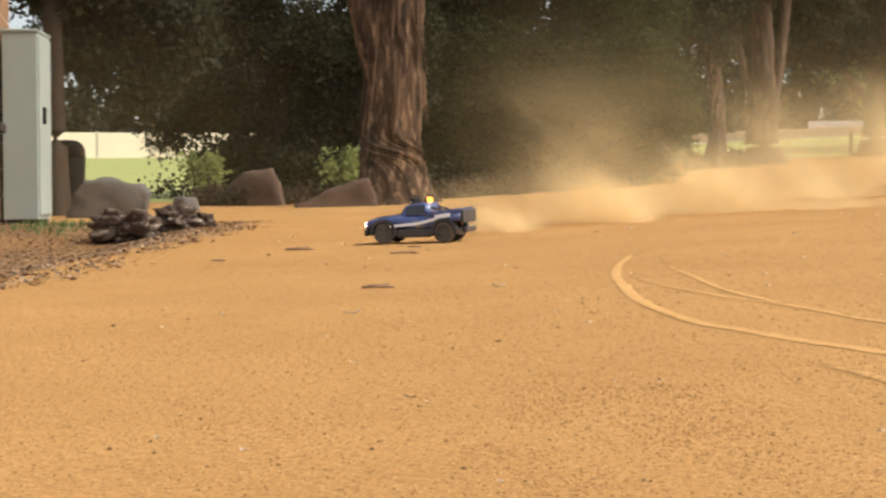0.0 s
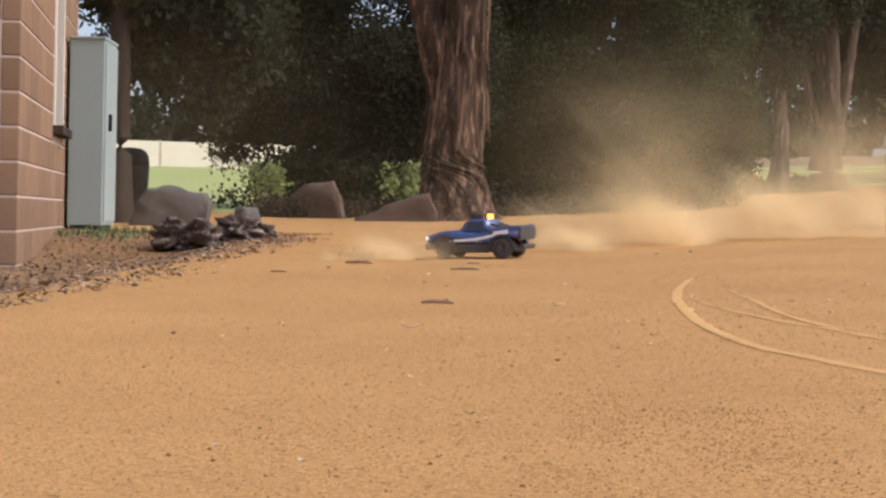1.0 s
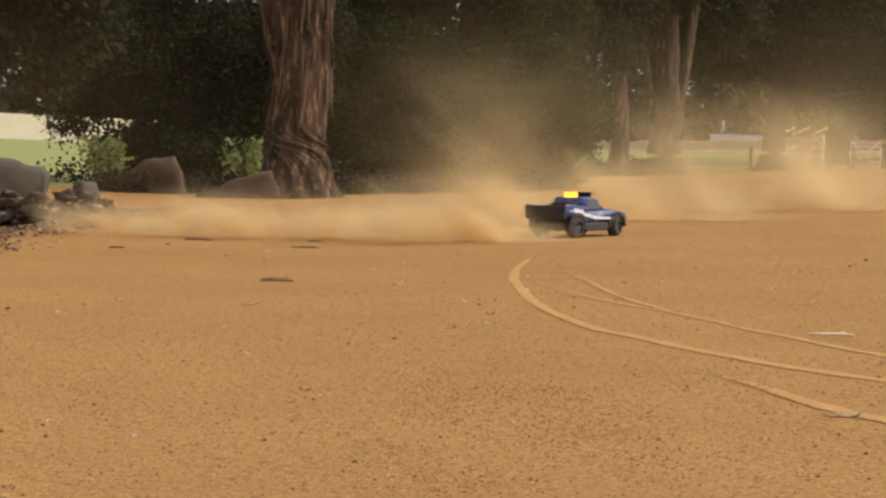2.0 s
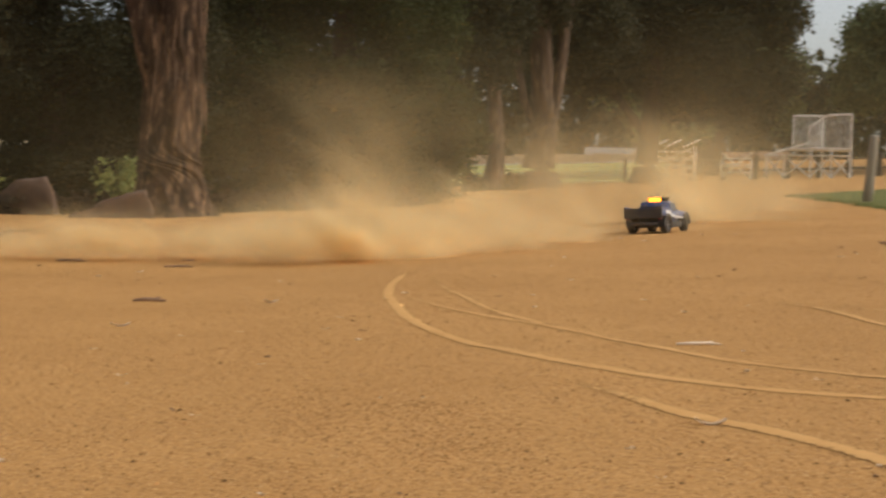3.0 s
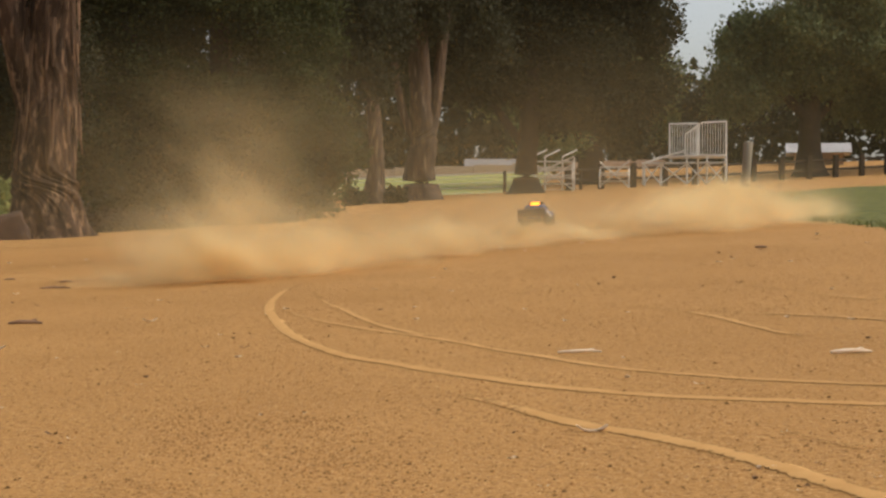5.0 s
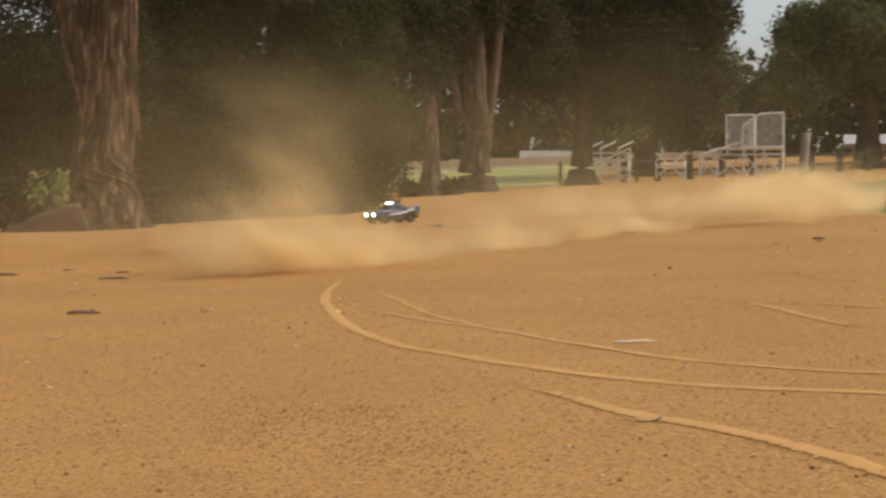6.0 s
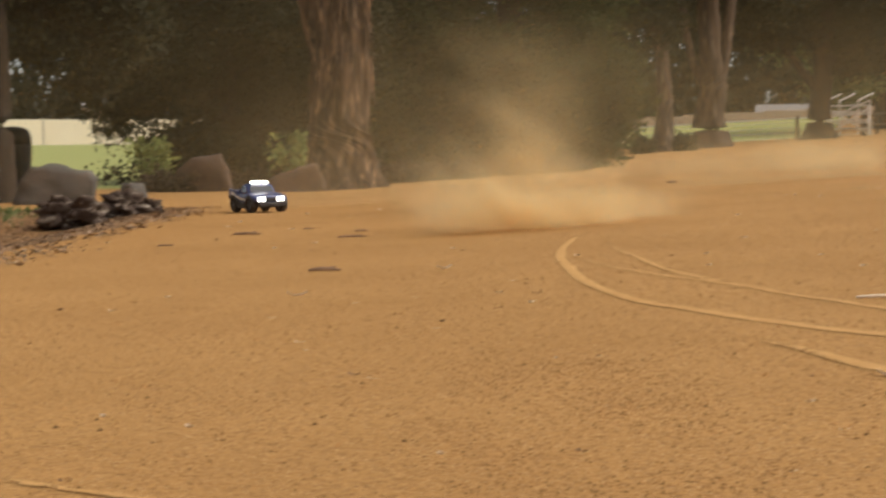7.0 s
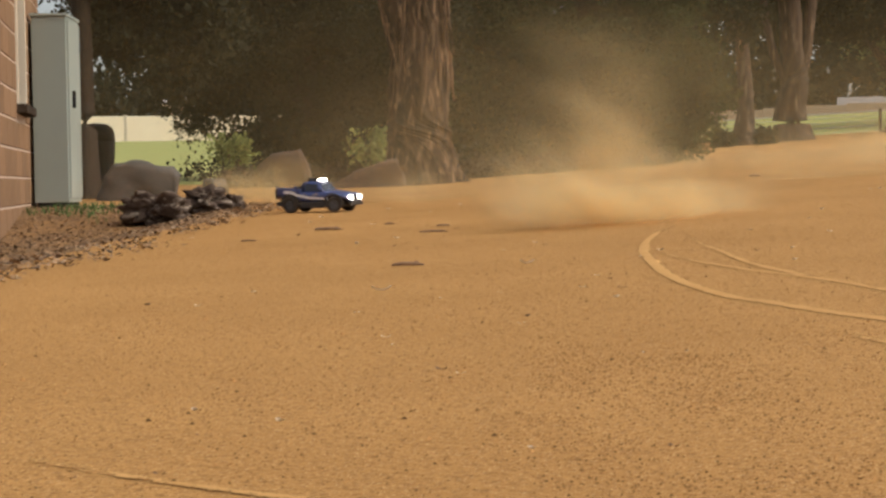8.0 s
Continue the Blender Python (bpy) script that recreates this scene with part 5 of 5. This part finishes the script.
    for cx in (0.168, -0.168):
        for s in (1, -1):
            w = new("wheel")
            w.parent = t
            w.location = (cx, s * 0.120, 0.055)
            n = 28
            prof = ((-0.027, 0.034), (-0.029, 0.046), (-0.022, 0.054), (0.0, 0.0555), (0.022, 0.054), (0.029, 0.046), (0.027, 0.034))
            rings = [[(r * (1 + (0.03 if (i % 2) and r > 0.05 else 0)) * math.cos(2 * math.pi * i / n), y, r * (1 + (0.03 if (i % 2) and r > 0.05 else 0)) * math.sin(2 * math.pi * i / n)) for i in range(n)] for y, r in prof]
            part("tyre", loft(rings, close=False), RUBBER, w, "dusty knobbly black tyre")
            spokes = [rod((0, s * 0.018, 0), (0.033 * math.cos(a), s * 0.022, 0.033 * math.sin(a)), 0.005, 6) for a in [2 * math.pi * i / 6 for i in range(6)]]
            hub = rod((0, -0.02, 0), (0, s * 0.024, 0), 0.009, 10)
            disc = rod((0, -0.012, 0), (0, 0.012, 0), 0.034, 20)
            part("rim", join(hub, disc, *spokes), RIM, w, "black chrome rim")
            wheels.append(w)
    for ob in t.children_recursive:
        ob.location *= SIZE
        if ob.data:
            ob.data.transform(Matrix.Scale(SIZE, 4))
    return t, wheels


truck, truck_wheels = build_truck()

# seconds, x, y, heading in degrees (0: east, 90: away from the viewer)
DRIVE = [(0.0, 0.03, 7.74, 164), (0.2, -0.05, 7.65, 164), (0.5, -0.11, 7.70, 164), (0.8, -0.09, 7.75, 163), (1.0, 0.03, 7.90, 161), (1.1, 0.13, 7.92, 156), (1.2, 0.265, 7.86, 147),
         (1.3, 0.42, 7.74, 132), (1.4, 0.57, 7.58, 110), (1.5, 0.69, 7.44, 92), (1.6, 0.77, 7.36, 74), (1.7, 0.86, 7.40, 58), (2.2, 1.42, 7.98, 40), (2.8, 2.16, 8.95, 36),
         (2.9, 2.45, 9.28, 42), (3.0, 2.73, 9.66, 52), (3.1, 2.98, 10.0, 70), (3.2, 3.20, 10.3, 94), (3.3, 3.36, 10.5, 112), (3.4, 3.52, 10.75, 126), (3.5, 3.72, 11.2, 138),
         (3.7, 4.18, 12.4, 150), (4.0, 4.50, 13.3, 170), (4.2, 4.31, 13.3, 205), (4.3, 4.18, 13.25, 238), (4.4, 4.04, 13.2, 270), (4.5, 3.92, 13.2, 308), (4.6, 3.84, 13.2, 338), (4.7, 3.80, 13.3, 360),
         (5.0, 3.90, 13.9, 424), (5.3, 3.90, 14.9, 490), (5.6, 3.45, 15.5, 545), (5.8, 3.05, 15.4, 562), (6.0, 2.42, 15.5, 562), (6.2, 1.74, 15.5, 562), (6.4, 0.93, 14.2, 572), (6.5, 0.54, 13.25, 580), (6.6, 0.19, 12.4, 598),
         (6.8, -0.30, 11.55, 628), (7.0, -0.67, 10.97, 654), (7.2, -0.94, 10.6, 666), (7.4, -1.07, 10.65, 670), (7.5, -1.10, 10.66, 672), (7.7, -1.08, 10.55, 684), (7.9, -0.86, 10.1, 694), (8.0, -0.73, 10.05, 699)]


def drive_at(t):
    for a, b in zip(DRIVE, DRIVE[1:]):
        if t <= b[0]:
            k = (t - a[0]) / (b[0] - a[0])
            return [a[i] + (b[i] - a[i]) * k for i in (1, 2, 3)]
    return list(DRIVE[-1][1:])


# ---- dust ----
DUST_THICK = dust_material("thick_dust", 0.19)
DUST_THIN = dust_material("thin_dust", 0.052)
DUST_HAZE = dust_material("dust_haze", 0.032)
DARKS_VEIL = dust_material("darks_lifting_veil", 0.016)


def dust_mesh(length, depth, high, count, seed, mat, size, crossed=True):
    """Soft crossed veils spread through a half ellipsoid."""
    rng = random.Random(seed)
    verts, faces, soft = [], [], []
    for k in range(count):
        u, v, w = rng.gauss(0, 0.42), rng.gauss(0, 0.42), abs(rng.gauss(0, 0.5))
        c = Vector((u * length / 2, v * depth / 2, w * high * 0.8))
        r = size * rng.uniform(0.85, 1.5) * (1 + 0.5 * w)
        squash = rng.uniform(0.45, 0.75) if high < 0.3 else rng.uniform(0.7, 1.1)
        spin = rng.uniform(0, math.pi) if crossed else rng.uniform(-0.5, 0.5)
        for turn in (0.0, math.pi / 2) if crossed else (0.0,):
            lean = rng.uniform(0.6, 1.0) if crossed else rng.uniform(1.0, 1.3)
            a = Vector((math.cos(spin + turn), math.sin(spin + turn), 0)) * r
            b = Vector((-math.sin(spin + turn) * math.cos(lean), math.cos(spin + turn) * math.cos(lean), math.sin(lean))) * r * squash
            o = len(verts)
            verts.append(c)
            soft.append(1.0)
            for q in (0.25, 0.5, 0.75, 1.0):
                for i in range(14):
                    g = 2 * math.pi * i / 14
                    bulge = 1 + 0.18 * math.sin(2 * g + k) + 0.10 * math.sin(3 * g + 2 * k)
                    verts.append(c + (a * math.cos(g) + b * math.sin(g)) * q * bulge)
                    soft.append(1 - q)
            for i in range(14):
                j = (i + 1) % 14
                faces.append((o, o + 1 + i, o + 1 + j))
                for m in (0, 1, 2):
                    p = o + 1 + 14 * m
                    faces.append((p + i, p + 14 + i, p + 14 + j, p + j))
    me = mesh_from("puff", verts, faces, True)
    at = me.attributes.new("soft", "FLOAT", "POINT")
    at.data.foreach_set("value", soft)
    me.materials.append(mat)
    return me


DUST = []
KINDS = {"thick": (DUST_THICK, "thick low drifting cloud of tan dust"), "thin": (DUST_THIN, "thin hanging veil of tan dust"), "haze": (DUST_HAZE, "faint dust haze hanging before the trees"), "faint": (DARKS_VEIL, "barely visible dust-coloured veil added to lift the darks of the trees")}


def dust(x, y, born, length, depth, high, count, size, kind="thick", drift=(-0.03, 0.0, 0.03), turn=0.0, ease=1.5, fall=0.0):
    """One cloud of puffs: under the ground until it is thrown up at born, then drifting ever slower; fall: metres it settles by the end."""
    mat, label = KINDS[kind]
    z = gz(x, y) + 0.02
    ob = new("dust_cloud", dust_mesh(length, depth, high, count, len(DUST) * 7 + 1, mat, size, kind in ("thick", "thin")))
    ob.matrix_world = pose(x, y, z, 0, 0, turn)
    tagged(ob, label, "dust cloud", "dust kicked up by the truck", "stuff")
    DUST.append((ob, x, y, z, born, drift, turn, high * 1.6 + size * 1.8, ease, fall))


def build_dust():
    # hanging when the clip begins: the column behind the truck and the veil to the east
    dust(0.85, 9.5, -1, 1.0, 0.7, 0.55, 30, 0.30, "thin", (0.0, 0.0, 0.04), ease=6)
    dust(0.85, 9.2, -1, 1.2, 0.8, 0.24, 12, 0.24, "thick", (-0.02, 0.0, 0.0), ease=3, fall=0.35)
    dust(1.8, 10.0, -1, 2.2, 1.0, 0.3, 14, 0.32, "thick", (-0.01, 0.0, 0.0), ease=4, fall=0.5)
    dust(3.2, 12.0, -1, 2.8, 1.4, 0.4, 14, 0.42, "thick", (-0.01, 0.0, 0.0), ease=4, fall=0.6)
    dust(5.0, 15.0, -1, 3.6, 2.0, 0.7, 16, 0.6, "thin", (-0.02, 0.0, 0.0), ease=4, fall=0.6)
    dust(0.45, 8.5, -1, 0.6, 0.4, 0.16, 9, 0.16, "thick", (0.10, 0.1, 0.0), fall=0.3)
    for x, y, w, h, born in ((2.8, 13.5, 3.0, 1.4, -1), (4.8, 16.5, 4.0, 1.5, -1), (2.0, 17.0, 3.0, 1.6, -1), (0.5, 12.6, 2.6, 0.7, 2.1), (-0.3, 11.8, 2.0, 0.9, 5.2)):
        dust(x, y, born, w, 1.2, h, 5, 1.1, "haze", (-0.02, 0.0, 0.01), ease=6)
    # wide thin veils added across the background to lift its darkest tones
    for x, y, w, h, size in ((-2.2, 13.0, 3.0, 1.6, 1.5), (0.6, 14.5, 3.0, 1.6, 1.5), (3.6, 15.5, 3.5, 1.8, 1.8), (9.0, 27.0, 7.0, 3.0, 3.2), (14.0, 30.0, 8.0, 3.4, 3.6), (19.0, 34.0, 9.0, 3.4, 3.6)):
        dust(x, y, -1, w, 1.5, h, 3, size, "faint", (-0.02, 0.0, 0.01), ease=6)
    # thrown up on the way
    for t, x, y in ((0.80, -0.35, 7.75), (0.95, -0.65, 7.95), (1.05, -0.15, 7.85), (1.2, 0.15, 7.8), (1.3, -0.85, 8.0), (1.4, 0.35, 7.65)):
        dust(x, y, t, 0.8, 0.4, 0.08, 11, 0.15, "thick", (0.02, -0.30, 0.03), fall=0.35)
    for t in (1.5, 1.65, 1.8, 1.95, 2.1, 2.3, 2.5, 2.7, 2.85, 3.0, 3.15, 3.3):
        x, y, h = drive_at(t - 0.1)
        early = 1.6 < t < 2.2
        dust(x - 0.10, y - 0.12, t, 0.85, 0.5, 0.13 if early else 0.10, 11, 0.20 if early else 0.17, "thick", (-0.08, -0.50, 0.02), 35, fall=0.03 if early else 0.40) if t < 3.1 else dust(x, y - 0.2, t, 0.8, 0.4, 0.05, 11, 0.12, "thick", (-0.05, -0.4, 0.0), 35, fall=0.2)
    dust(0.55, 7.4, 1.9, 0.8, 0.5, 0.36, 12, 0.24, "thin", (0.0, -0.2, 0.06), fall=0.1)
    dust(1.0, 7.9, 2.3, 0.9, 0.5, 0.36, 12, 0.24, "thin", (0.0, -0.2, 0.06), fall=0.3)
    for t in (3.45, 3.6, 3.75, 3.9, 4.05, 4.2, 4.35, 4.5):
        x, y, h = drive_at(t - 0.15)
        dust(x + 0.35 + 0.25 * (t - 3.5), y - 0.5, t, 1.1, 0.6, 0.18, 13, 0.23, "thick", (0.16, -0.25, 0.04), fall=0.03)
    dust(4.9, 12.2, 3.85, 1.1, 0.6, 0.12, 11, 0.23, "thick", (0.25, -0.3, 0.04))
    dust(5.4, 12.3, 4.1, 0.9, 0.6, 0.10, 9, 0.21, "thick", (0.25, -0.3, 0.04))
    for t in (4.9, 5.2, 5.5, 5.8, 6.1, 6.35):
        x, y, h = drive_at(t - 0.15)
        dust(x + 0.3, y + 0.1, t, 1.2, 0.7, 0.2, 10, 0.26, "thin", (0.02, 0.0, 0.05))
    for t in (6.25, 6.45, 6.7, 7.0):
        x, y, h = drive_at(t - 0.12)
        dust(x + 0.35, y - 0.1, t, 0.6, 0.4, 0.14, 8, 0.17, "thin", (-0.03, 0.0, 0.04))
    for t in (7.25, 7.4, 7.55, 7.7, 7.85):
        x, y, h = drive_at(t - 0.12)
        dust(x - 0.25, y + 1.6, t, 0.8, 0.4, 0.24, 10, 0.20, "thin", (-0.10, 0.1, 0.05))


build_dust()


def motions():
    rows = []
    for t, x, y, h in DRIVE:
        e, n = 0.15, Vector((-(gz(x + 0.15, y) - gz(x - 0.15, y)) / 0.3, -(gz(x, y + 0.15) - gz(x, y - 0.15)) / 0.3, 1)).normalized()
        tilt = Vector((0, 0, 1)).rotation_difference(n).to_matrix().to_4x4()
        rows.append((t, Matrix.Translation((x, y, gz(x, y) + 0.002)) @ tilt @ pose(0, 0, 0, 0, 0, h)))
    walk(truck, rows)
    # wheels: spinning as fast as the rows can carry, the front ones steered into the slide
    for k, w in enumerate(truck_wheels):
        place = w.location.copy()
        spin = []
        for f in range(int(8 * FPS) + 1):
            spin.append((f / FPS, Matrix.Translation(place) @ Matrix.Rotation(radians(16 if k < 2 else 0), 4, "Z") @ Matrix.Rotation(radians(62 * f), 4, "Y")))
        walk(w, spin)
    for ob, x, y, z, born, drift, turn, tall, ease, fall in DUST:
        start = max(born, 0.0)

        def spot(t):
            k = max(0.0, t - start)
            far = ease * (1 - math.exp(-k / ease))
            settle = fall * smooth(2.6, 4.8, k)
            return pose(x + drift[0] * far, y + drift[1] * far, z + drift[2] * far - settle, 0, 0, turn + 2 * k)

        if born < 0:
            rows = []
        else:
            low = Matrix.Translation((0, 0, -tall))
            rows = [(0.0, low @ spot(0)), (born - 0.1, low @ spot(0))]
        later = [t for t in (0.0, 1.0, 2.0, 3.0, 4.0, 5.0, 6.0, 7.0, 8.0) if t > start + 0.35 or born < 0]
        if born >= 0:
            later = [min(8.0, start + 0.25)] + later
        walk(ob, rows + [(t, spot(t)) for t in later] + ([(8.0, spot(8.0))] if later[-1] < 8.0 else []))


motions()
